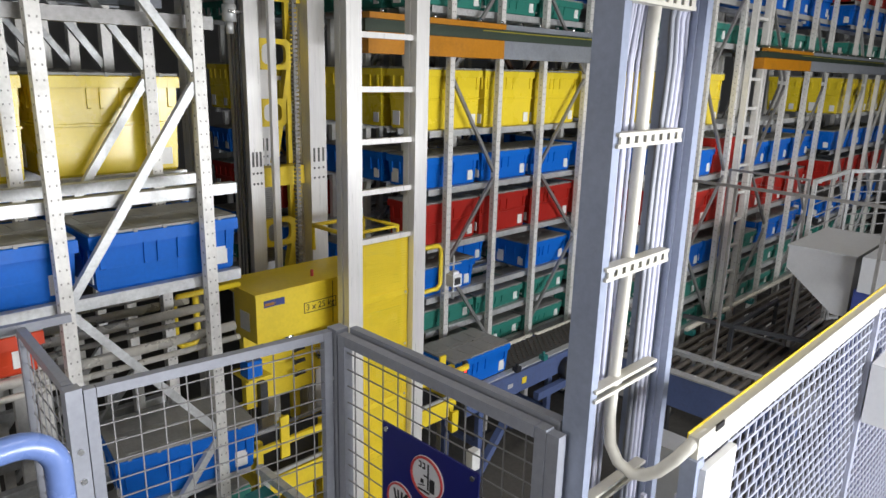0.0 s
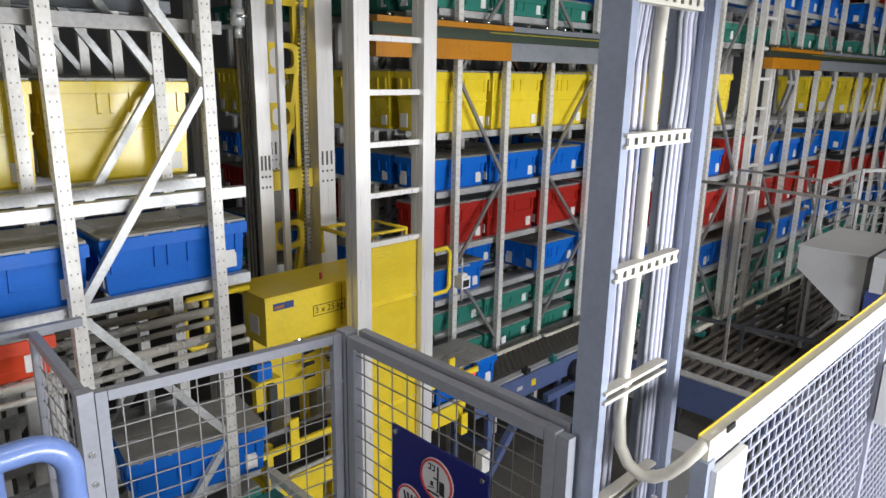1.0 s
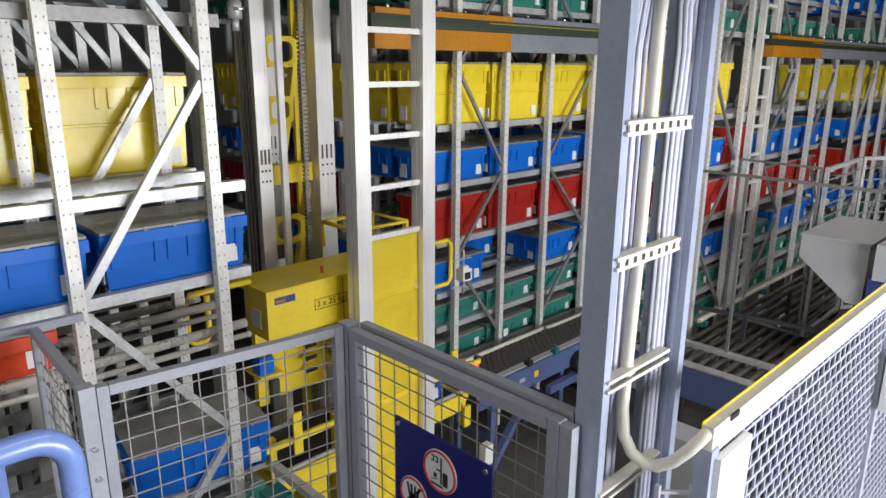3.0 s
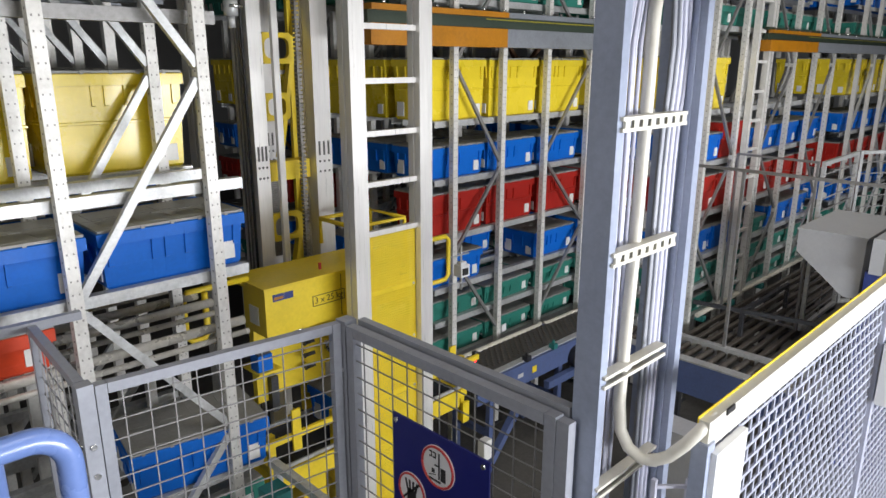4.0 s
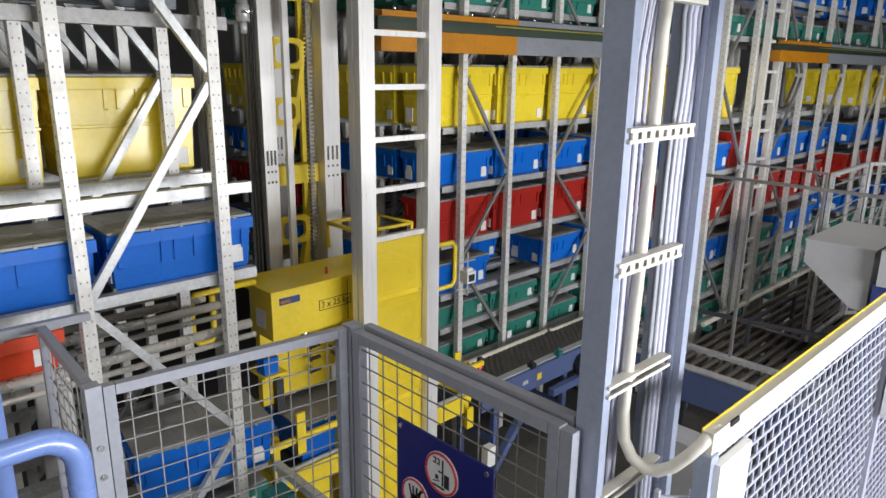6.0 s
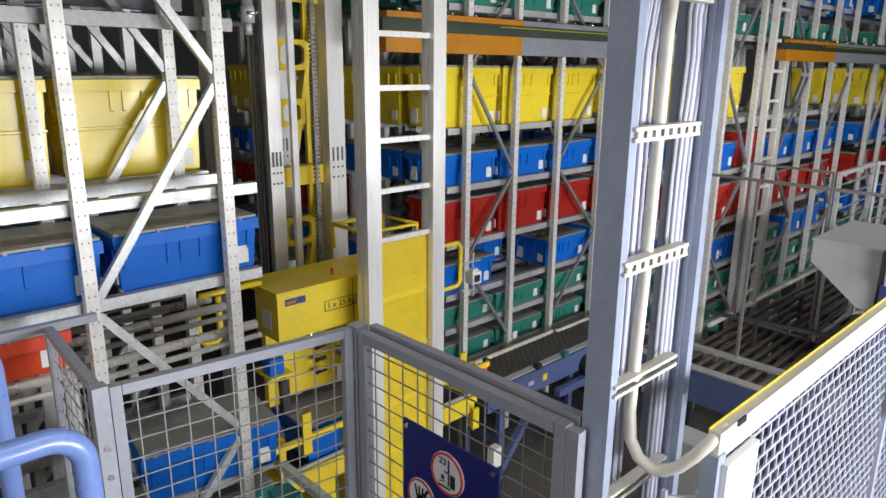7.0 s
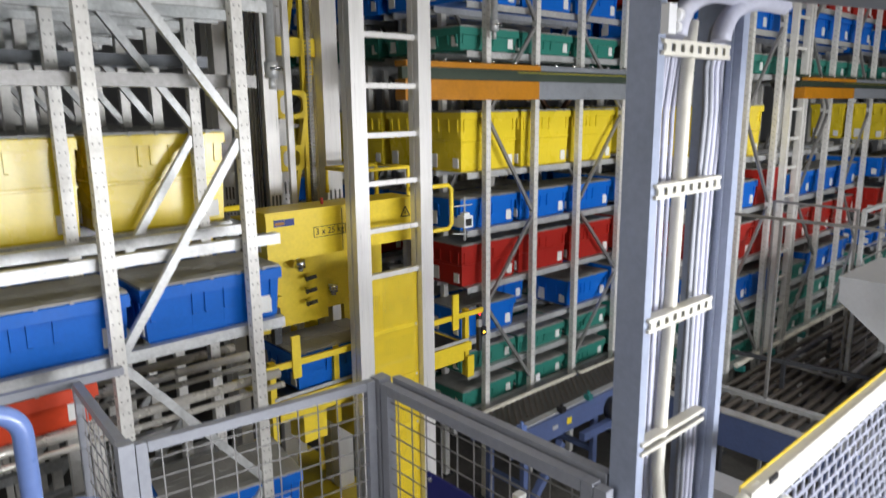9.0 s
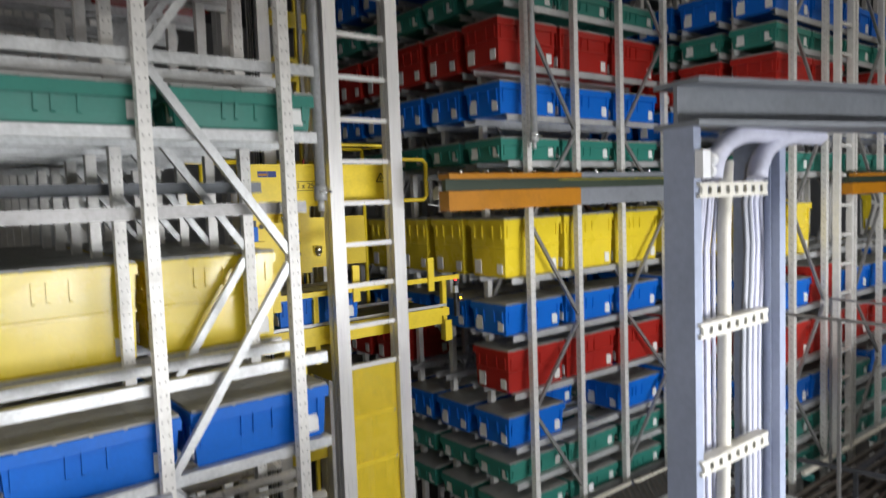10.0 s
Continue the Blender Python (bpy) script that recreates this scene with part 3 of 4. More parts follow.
for k in range(-1, 4):
    dz = 1.12 * k
    b = B()
    bx(b, 2.436, 3.8, 2.225 + dz, 2.771, 3.806, 2.345 + dz)
    bx(b, 2.436, 3.806, 2.339 + dz, 2.771, 3.9, 2.345 + dz)
    part("tie_plate", b, M_CYEL, lat)
    ringed_plate(2.47, 2.7, 2.945 + dz, 3.13 + dz, 3.82, 0.03, "ringed_plate")
    ringed_plate(2.47, 2.66, 2.6 + dz, 2.77 + dz, 3.82, 0.032, "ringed_plate")
    b = B()
    bar(b, (2.775, 3.87, 3.33 + dz), (2.59, 3.87, 2.36 + dz), 0.03, 0.05)
    part("diagonal", b, M_CYEL, lat)
    b = B()
    bx(b, 2.44, 4.0, 2.56 + dz, 2.76, 4.03, 2.585 + dz)
    bx(b, 2.44, 4.0, 2.88 + dz, 2.76, 4.03, 2.905 + dz)
    part("cross_bar", b, M_ALU, lat, "pale cross bar")
b = B()
for i in range(34):
    z = 1.72 + 0.014 * i
    bx(b, 2.53, 3.9, z, 2.6, 3.915, z + 0.009)
bx(b, 2.53, 3.912, 1.7, 2.6, 3.918, 2.2)
part("ribbed_plate", b, M_BRACE, crane, "grey ribbed plate behind the pole")
b = B()
bx(b, 2.46, 3.66, 0.9, 2.5, 3.69, 6.8)
part("guide_pole", b, M_ALU, crane)
b = B()
for i in range(150):
    z = 1.7 + i * 0.026
    bx(b, 2.645, 3.7, z, 2.677, 3.73, z + 0.017)
bx(b, 2.654, 3.71, 1.7, 2.666, 3.72, 5.6)
tagged(part("lift_chain", b, M_BRACE, crane, "dark steel lifting chain"), kind="stuff")
for y, r in ((3.78, 0.008), (3.83, 0.006), (3.87, 0.006)):
    b = B()
    tube(b, [(2.33, y, 0.3), (2.332, y, 6.8)], r, 8)
    part("mast_cable", b, M_BLACK if r > 0.007 else M_BRACE, crane, "thin cable along the mast side")

# lifting carriage
b = B()
for y in (2.935, 3.4):
    bx(b, 1.86, y, 0.735, 3.38, y + 0.04, 0.79)
for x in (1.9, 2.3, 2.85, 3.3):
    bx(b, x, 2.975, 0.745, x + 0.05, 3.4, 0.785)
bx(b, 2.42, 2.975, 0.4, 2.47, 3.44, 0.735)
carriage = part("lift_carriage", b, M_CYEL, crane, "yellow lifting carriage with load platform", bevel=0.004)


def cpart(name, x0, y0, z0, x1, y1, z1, material=M_CYEL, label="", bevel=0.003):
    b = B()
    bx(b, x0, y0, z0, x1, y1, z1)
    return part(name, b, material, carriage, label, bevel)


cpart("cabinet", 1.9, 2.96, 1.58, 2.9, 3.18, 1.84, label="yellow control cabinet", bevel=0.007)
cpart("cabinet_cover", 1.893, 2.952, 1.835, 2.907, 3.187, 1.848, bevel=0.003)
cpart("cabinet_seam", 2.372, 2.9575, 1.59, 2.375, 2.961, 1.83, M_INK)
cpart("side_plate", 1.896, 3.03, 1.63, 1.9015, 3.12, 1.73, M_LABEL, "white plate")
cpart("maker_plate", 1.945, 2.9565, 1.768, 2.008, 2.9605, 1.805, M_NAVY, "navy maker's plate with plain bars")
cpart("maker_plate", 2.011, 2.9565, 1.768, 2.066, 2.9605, 1.805, M_NAVY, "navy maker's plate with plain bars")
cpart("maker_bar", 1.95, 2.9545, 1.777, 2.003, 2.957, 1.791, M_ORANGE)
for x0, z0, x1, z1 in ((2.185, 1.681, 2.395, 1.684), (2.185, 1.738, 2.395, 1.741), (2.185, 1.681, 2.188, 1.741), (2.392, 1.681, 2.395, 1.741)):
    cpart("text_border", x0, 2.9568, z0, x1, 2.9603, z1, M_INK, bevel=0)
words("3 x 25 kg", 0.05, pose(2.29, 2.9575, 1.711, 90, 0, 0), M_INK, carriage)
b = B()
for p, q in (((2.8, 1.73), (2.87, 1.73)), ((2.87, 1.73), (2.835, 1.79)), ((2.835, 1.79), (2.8, 1.73))):
    bar(b, (p[0], 2.957, p[1]), (q[0], 2.957, q[1]), 0.004, 0.006)
bx(b, 2.832, 2.956, 1.745, 2.838, 2.96, 1.765)
part("warning_triangle", b, M_INK, carriage, "black outlined warning triangle")
cpart("lifting_eye", 2.3, 3.05, 1.846, 2.312, 3.062, 1.885, M_SIGNRED)
cpart("back_plate", 2.0, 3.19, 1.13, 2.4, 3.205, 1.58)
cpart("back_plate", 2.45, 3.3, 1.15, 2.9, 3.315, 1.5)
cpart("gusset", 1.93, 3.16, 1.12, 2.0, 3.205, 1.58)
cpart("shelf_plate", 1.86, 3.0, 1.36, 1.998, 3.19, 1.372)
cpart("valve_block", 1.87, 3.02, 1.374, 1.955, 3.1, 1.465, M_BLUE, "blue valve block", 0.006)
cpart("valve_top", 1.876, 3.03, 1.465, 1.95, 3.09, 1.505, M_DARKSTEEL)
cpart("grey_tube", 1.995, 3.12, 1.06, 2.04, 3.165, 1.27, M_DARKSTEEL)
for i in range(3):
    b = B()
    z = 1.26 + i * 0.075
    tube(b, [(2.225, 3.12, z), (2.275, 3.1, z + 0.012)], 0.012, 10)
    tube(b, [(2.215, 3.121, z - 0.002), (2.225, 3.12, z)], 0.015, 10)
    part("clamp_knob", b, M_BLACK, carriage, "black clamp knob on a bright spindle")
    b = B()
    tube(b, [(2.25, 3.19, z), (2.25, 3.11, z)], 0.008, 8)
    part("spindle", b, M_CHROME, carriage)
b = B()
tube(b, [(2.05, 3.188, 1.46), (2.05, 3.18, 1.46)], 0.016, 12)
part("round_hole", b, M_HOLE, carriage)
for x, y, z in ((2.17, 3.1, 1.54), (2.5, 3.28, 1.3)):
    b = B()
    tube(b, [(x, y, z), (x, y, z - 0.05)], 0.03, 14)
    tube(b, [(x, y, z - 0.05), (x, y, z - 0.07)], 0.018, 12)
    part("motor_end", b, M_CHROME, carriage, "bright motor end cap")
b = B()
bar(b, (1.79, 2.89, 1.02), (3.44, 2.89, 1.02), 0.02, 0.034)
part("guard_bar", b, M_CYEL, carriage, bevel=0.003)
for x in (1.985, 2.55, 3.17):
    cpart("stop_post", x - 0.026, 2.865, 0.94, x + 0.026, 2.879, 1.18)
for x in (2.27, 3.33, 1.86):
    cpart("support_post", x, 2.945, 0.55, x + 0.035, 2.98, 1.03)
cpart("platform_side", 1.9, 2.925, 0.68, 3.3, 2.934, 0.8, bevel=0.002)
cpart("drive_cover", 2.05, 2.94, 0.5, 2.2, 3.1, 0.68, bevel=0.006)
cpart("hook_plate", 3.32, 2.91, 0.55, 3.38, 2.93, 0.7)
cpart("slide_rail", 1.88, 2.94, 0.802, 3.36, 2.953, 0.822, M_GALV)
cpart("slide_rail", 1.88, 3.385, 0.802, 3.36, 3.398, 0.822, M_GALV)
cpart("deck", 1.95, 2.98, 0.79, 3.3, 3.38, 0.799, M_DARKSTEEL)
cpart("light_barrier", 3.42, 2.9, 0.72, 3.45, 2.93, 1.05, M_DARKSTEEL)
cpart("sensor", 3.435, 2.885, 0.83, 3.475, 2.915, 0.89, M_BLACK)
cpart("sensor", 3.4, 2.885, 0.9, 3.43, 2.91, 0.95, M_GALV)
cpart("status_lamp", 3.445, 2.882, 0.85, 3.46, 2.886, 0.865, M_LEDY, bevel=0)
cpart("status_lamp", 3.4, 2.88, 0.99, 3.412, 2.886, 1.002, M_LEDR, bevel=0)


def loop(x0, x1, z0, z1, y):
    b = B()
    tube(b, [(x0, y, z0), (x1 - 0.03, y, z0), (x1, y, z0 + 0.03), (x1, y, z1 - 0.03), (x1 - 0.03, y, z1), (x0, y, z1)], 0.016, 6)
    part("guard_loop", b, M_CYEL, carriage, "bent yellow guard loop")


loop(2.9, 3.25, 1.597, 1.885, 2.99)
b = B()
tube(b, [(1.9, 3.12, 1.87), (1.57, 3.12, 1.87), (1.55, 3.12, 1.84), (1.55, 3.12, 1.64), (1.58, 3.12, 1.61), (1.64, 3.12, 1.61), (1.66, 3.12, 1.64), (1.66, 3.12, 1.85)], 0.016, 6)
part("guard_loop", b, M_CYEL, carriage, "bent yellow guard loop")
b = B()
tube(b, [(2.66, 3.2, 1.84), (2.66, 3.2, 2.0), (3.06, 3.2, 2.0), (3.06, 3.2, 1.52)], 0.015, 6)
tube(b, [(2.66, 3.55, 1.84), (2.66, 3.55, 2.0), (3.06, 3.55, 2.0)], 0.015, 6)
tube(b, [(2.66, 3.2, 2.0), (2.66, 3.55, 2.0)], 0.015, 6)
tube(b, [(3.06, 3.2, 2.0), (3.06, 3.55, 2.0), (3.06, 3.55, 0.8)], 0.015, 6)
part("top_rail", b, M_CYEL, carriage, "yellow tube rail above the cabinet")
for x in (2.44, 2.72):
    cpart("guide_frame", x, 3.5, 0.75, x + 0.05, 3.54, 1.7)
cpart("guide_cross", 2.3, 3.545, 1.6, 2.95, 3.58, 1.66)
cpart("top_plate", 2.0, 3.2, 1.74, 2.95, 3.6, 1.752)
# scanner on the guard loop
b = B()
bx(b, 3.33, 2.95, 1.59, 3.41, 3.02, 1.67)
bx(b, 3.34, 2.96, 1.67, 3.39, 3.0, 1.69)
scan = part("scanner", b, M_SIGNWHITE, carriage, "white scanner with dark window", bevel=0.005)
b = B()
bx(b, 3.342, 2.944, 1.605, 3.392, 2.951, 1.65)
part("window", b, M_BLACK, scan)
for p, q, r in (((3.25, 2.98, 1.74), (3.42, 2.97, 1.74), 0.006), ((3.36, 2.98, 1.8), (3.36, 2.98, 1.67), 0.007), ((3.25, 2.98, 1.56), (3.4, 2.97, 1.54), 0.006), ((3.36, 2.98, 1.59), (3.36, 2.98, 1.5), 0.01)):
    b = B()
    tube(b, [p, q], r, 6)
    part("bracket", b, M_GALV, scan)

# ---- bin on the conveyor ----
tote = make_bin("blue", "blue storage bin with grey lid riding from conveyor to crane")

# crane rail on the floor
b = B()
bx(b, 2.55, 2.0, 0, 2.63, 14, 0.03)
thing("floor_rail", "steel running rail of the crane on the floor", "rail", bm=b, material=M_DARKSTEEL)

# ---- conveyors ----
conv = thing("belt_conveyor", "blue-framed belt conveyor along the rack front", "conveyor", group="conveyors")
b = B()
bx(b, 3.5, 2.99, 0.74, 5.5, 3.27, 0.793)
belt = part("belt", b, M_CHAIN, conv, "dark studded conveyor belt")
b = B()
for i in range(66):
    for j in range(4):
        x, y = 3.53 + i * 0.03, 3.03 + j * 0.065 + (i % 2) * 0.03
        bx(b, x, y, 0.793, x + 0.016, y + 0.02, 0.798)
tagged(part("studs", b, M_ROLLER, belt), kind="stuff")
for y0, y1, z0, z1, m in ((2.93, 2.985, 0.74, 0.795, M_GALV), (2.905, 2.93, 0.62, 0.785, M_CONVBLUE), (3.275, 3.31, 0.62, 0.79, M_CONVBLUE)):
    b = B()
    bx(b, 3.46, y0, z0, 5.5, y1, z1)
    part("side_rail", b, m, conv, bevel=0.003)
b = B()
tube(b, [(3.5, 3.3, 0.79), (4.66, 3.3, 0.79), (4.7, 3.32, 0.79)], 0.022, 10)
part("guide_tube", b, M_TUBE, conv, "cream side guide tube")
b = B()
tube(b, [(4.72, 3.3, 0.79), (4.76, 3.28, 0.79), (5.5, 3.28, 0.79)], 0.022, 10)
part("guide_tube", b, M_TUBE, conv, "cream side guide tube")
for x in (3.62, 4.45, 5.3):
    for y in (2.93, 3.27):
        b = B()
        bx(b, x, y, 0, x + 0.05, y + 0.04, 0.64)
        part("leg", b, M_CONVBLUE, conv, bevel=0.003)
    b = B()
    bx(b, x, 2.97, 0.3, x + 0.04, 3.27, 0.34)
    part("cross_tie", b, M_CONVBLUE, conv)
b = B()
bx(b, 4.07, 2.9, 0.68, 4.12, 2.9045, 0.73)
part("tag", b, M_CYEL, conv, "yellow tag")
b = B()
bx(b, 3.9, 2.9, 0.69, 3.96, 2.9045, 0.72)
part("tag", b, M_HOPPER, conv, "pale grey tag")
for x, m in ((4.33, M_TEAL), (3.56, M_PIPE), (4.0, M_BLACK)):
    b = B()
    bx(b, x, 2.9, 0.79, x + 0.05, 2.95, 0.83)
    tube(b, [(x + 0.02, 2.92, 0.83), (x + 0.02, 2.92, 0.86)], 0.012, 8)
    part("sensor", b, m, conv, "small sensor on the side rail", bevel=0.003)
b = B()
bar(b, (3.5, 2.86, 0.1), (3.95, 2.86, 0.6), 0.05, 0.05)
bar(b, (4.2, 2.86, 0.55), (5.2, 2.86, 0.55), 0.05, 0.06)
part("brace", b, M_CONVBLUE, conv)
b = B()
bx(b, 3.42, 2.8, 0.25, 3.5, 2.86, 0.4)
part("junction_box", b, M_LABEL, conv, "small pale junction box")
b = B()
tube(b, [(4.62, 2.9, 0.65), (4.62, 2.8, 0.65)], 0.09, 18)
part("drive_wheel", b, M_BLACK, conv, "black drive wheel")

# white retro-reflector on the post foot
b = B()
bx(b, 4.265, 3.375, 0.82, 4.315, 3.385, 0.88)
bx(b, 4.275, 3.385, 0.83, 4.305, 3.4, 0.86)
thing("reflector", "small white reflector fixed to the rack post", "reflector", bm=b, material=M_SIGNWHITE)

rc = thing("roller_conveyor", "dark roller conveyor crossing between blue side panels", "conveyor", group="conveyors")
for i in range(17):
    b = B()
    y = 1.3 + i * 0.095
    tube(b, [(4.91, y, 0.76), (5.26, y, 0.76)], 0.025, 10)
    part("roller", b, M_ROLLER, rc)
for x0, x1, m in ((4.83, 4.9, M_CONVBLUE), (5.27, 5.33, M_GALV)):
    b = B()
    bx(b, x0, 1.2, 0.55, x1, 2.86, 0.81)
    part("side_panel", b, m, rc, bevel=0.004)
b = B()
bx(b, 4.815, 1.2, 0.812, 4.9, 2.86, 0.824)
part("top_strip", b, M_GALV, rc)
for x in (4.86, 5.3):
    for y in (1.35, 2.6):
        b = B()
        bx(b, x - 0.025, y, 0, x + 0.025, y + 0.05, 0.55)
        part("leg", b, M_CONVBLUE, rc)
b = B()
bx(b, 4.2, 1.42, 0.0, 4.42, 1.95, 0.58)
thing("control_box", "light grey sheet metal control box beneath the conveyor", "control box", bm=b, material=M_HOPPER, bevel=0.008)

cc = thing("chain_conveyor", "wide dark conveyor bed with many long steel strands", "conveyor", group="conveyors")
for i in range(13):
    b = B()
    y = 1.3 + i * 0.085
    bx(b, 5.25, y, 0.74, 9.2, y + 0.03, 0.78)
    part("strand", b, M_ROLLER, cc)
for x in (5.3, 6.2, 7.1, 8.0, 9.0):
    b = B()
    bx(b, x, 1.28, 0.66, x + 0.06, 2.4, 0.735)
    part("cross_beam", b, M_DARKSTEEL, cc)
    for y in (1.3, 2.3):
        b = B()
        bx(b, x, y, 0, x + 0.05, y + 0.05, 0.66)
        part("leg", b, M_DARKSTEEL, cc)
b = B()
tube(b, [(5.75, 2.42, 0.83), (6.35, 2.42, 0.83)], 0.022, 8)
part("guide_tube", b, M_TUBE, cc)
b = B()
tube(b, [(6.45, 2.42, 0.83), (8.6, 2.42, 0.83)], 0.022, 8)
part("guide_tube", b, M_TUBE, cc)
for x in (5.8, 6.4, 7.1):
    b = B()
    bx(b, x, 2.38, 0.76, x + 0.05, 2.46, 0.81)
    part("bracket", b, M_TEAL, cc)

# ---- hopper and machine ----
hop = thing("hopper", "light grey sheet metal hopper with sloping underside", "hopper")
b = B()
prof = [(1.2, 1.76), (1.65, 1.76), (1.65, 1.6), (1.3, 1.32), (1.2, 1.32)]
f0 = [b.verts.new((5.6, y, z)) for y, z in prof]
f1 = [b.verts.new((6.5, y, z)) for y, z in prof]
b.faces.new(f0)
b.faces.new(f1[::-1])
for i in range(5):
    b.faces.new((f0[i], f0[(i + 1) % 5], f1[(i + 1) % 5], f1[i]))
part("shell", b, M_HOPPER, hop, bevel=0.006)
b = B()
bx(b, 5.59, 1.19, 1.76, 6.51, 1.66, 1.775)
part("cover", b, M_HOPPER, hop, bevel=0.003)
for x in (5.7, 6.4):
    b = B()
    bx(b, x, 1.22, 0, x + 0.05, 1.27, 1.32)
    part("leg", b, M_DARKSTEEL, hop)
mach = thing("machine_cabinet", "navy blue machine cabinet beside the hopper", "cabinet")
b = B()
bx(b, 5.55, 0.78, 0, 6.6, 1.17, 1.55)
part("body", b, M_NAVY, mach, bevel=0.01)
b = B()
bx(b, 5.5, 0.84, 1.55, 6.6, 1.14, 1.8)
part("grille", b, M_HOPPER, mach, "grey perforated top")
b = B()
bx(b, 5.54, 1.0, 1.44, 5.551, 1.06, 1.46)
part("label", b, M_LABEL, mach)

# ---- fences ----
def mesh_panel(ob, p0, p1, z0, z1, cx, cz, r, material, name="wire_mesh"):
    """Welded wire grid between two plan points."""
    b = B()
    p0, p1 = Vector((*p0, 0)), Vector((*p1, 0))
    d = p1 - p0
    n = max(1, round(d.length / cx))
    for i in range(1, n):
        p = p0 + d * (i / n)
        bar(b, (p.x, p.y, z0), (p.x, p.y, z1), r, r)
    m = max(1, round((z1 - z0) / cz))
    off = d.normalized().cross(Vector((0, 0, 1))) * r
    for j in range(1, m):
        z = z0 + (z1 - z0) * j / m
        bar(b, (p0.x + off.x, p0.y + off.y, z), (p1.x + off.x, p1.y + off.y, z), r, r)
    return tagged(part(name, b, material, ob, "thin grey welded wire"), kind="stuff")


def fence_panel(p0, p1, z0, z1, label, w=0.03, cell=(0.07, 0.06), r=0.0034, material=None, wire=None):
    material, wire = material or M_GREYPAINT, wire or M_FENCEWIRE
    ob = thing("mesh_fence_panel", label, "fence panel", group="mesh fence panels")
    a, c = Vector((*p0, 0)), Vector((*p1, 0))
    d = (c - a).normalized()
    for q in (a + d * w / 2, c - d * w / 2):
        b = B()
        bar(b, (q.x, q.y, z0), (q.x, q.y, z1), w, w, up=tuple(d))
        part("side_bar", b, material, ob, bevel=0.003)
    for z in (z0 + w / 2, z1 - w / 2):
        b = B()
        q0, q1 = a + d * (w + 0.002), c - d * (w + 0.002)
        bar(b, (q0.x, q0.y, z), (q1.x, q1.y, z), w, w)
        part("rail", b, material, ob, bevel=0.003)
    mesh_panel(ob, p0, p1, z0, z1, cell[0], cell[1], r, wire)
    return ob


def fence_post(x, y, h, w=0.05, z0=0.0):
    b = B()
    bx(b, x - w / 2, y - w / 2, z0, x + w / 2, y + w / 2, h)
    ob = thing("fence_post", "blue-grey square steel fence post with bolts", "fence post", group="fence posts")
    part("tube", b, M_GREYPAINT, ob, bevel=0.004)
    for z in (1.95, 1.86, 1.4, 1.0):
        b = B()
        tube(b, [(x - w / 2 - 0.006, y, z), (x - w / 2 + 0.002, y, z)], 0.009, 8)
        tube(b, [(x, y - w / 2 - 0.006, z), (x, y - w / 2 + 0.002, z)], 0.009, 8)
        part("bolt", b, M_CHROME, ob)
    return ob


fence_post(0.722, 1.85, 2.13, 0.042)
fence_post(1.52, 1.752, 2.128, 0.05)
fence_panel((0.748, 1.845), (1.492, 1.757), 0.1, 2.122, "blue-grey framed wire mesh fence panel facing the rack")
side = fence_panel((0.722, 1.875), (0.748, 2.42), 0.1, 2.13, "blue-grey framed wire mesh fence panel beside the rack", w=0.026)
fence_panel((1.512, 1.72), (1.512, 0.87), 0.1, 2.118, "blue-grey framed wire mesh gate panel carrying a sign", w=0.034)
b = B()
bar(b, (-0.6, 2.45, 2.125), (0.9, 2.425, 2.125), 0.028, 0.028)
part("cross_rail", b, M_GREYPAINT, side, bevel=0.003)
b = B()
bar(b, (-0.55, 2.45, 0), (-0.55, 2.45, 2.11), 0.03, 0.03)
part("side_bar", b, M_GREYPAINT, side)
low = thing("low_guide_rail", "grey steel guide rail at the aisle mouth", "rail")
b = B()
bar(b, (1.62, 2.5, 1.2), (1.62, 1.85, 1.2), 0.035, 0.035)
part("rail", b, M_GALV, low, bevel=0.003)
for y in (2.45, 1.9):
    b = B()
    bar(b, (1.62, y, 0), (1.62, y, 1.18), 0.03, 0.03)
    part("leg", b, M_GALV, low)
# plain box added as a stand-in for a low green bin
b = B()
bx(b, 1.5, 2.3, 1.06, 1.6, 2.42, 1.16)
part("motor_box", b, M_TEAL, low, "small green box standing in for a low green bin", bevel=0.008)
b = B()
bx(b, 1.545, 0.864, 2.09, 1.574, 1.72, 2.128)
ob = thing("gate_track", "blue-grey steel gate track above the mesh panel", "rail", bm=b, material=M_GREYPAINT, bevel=0.003)
b = B()
bx(b, 1.498, 0.832, 0, 1.528, 0.868, 2.112)
thing("gate_post", "blue-grey steel gate end post against the column", "fence post", group="fence posts", bm=b, material=M_GREYPAINT, bevel=0.004)

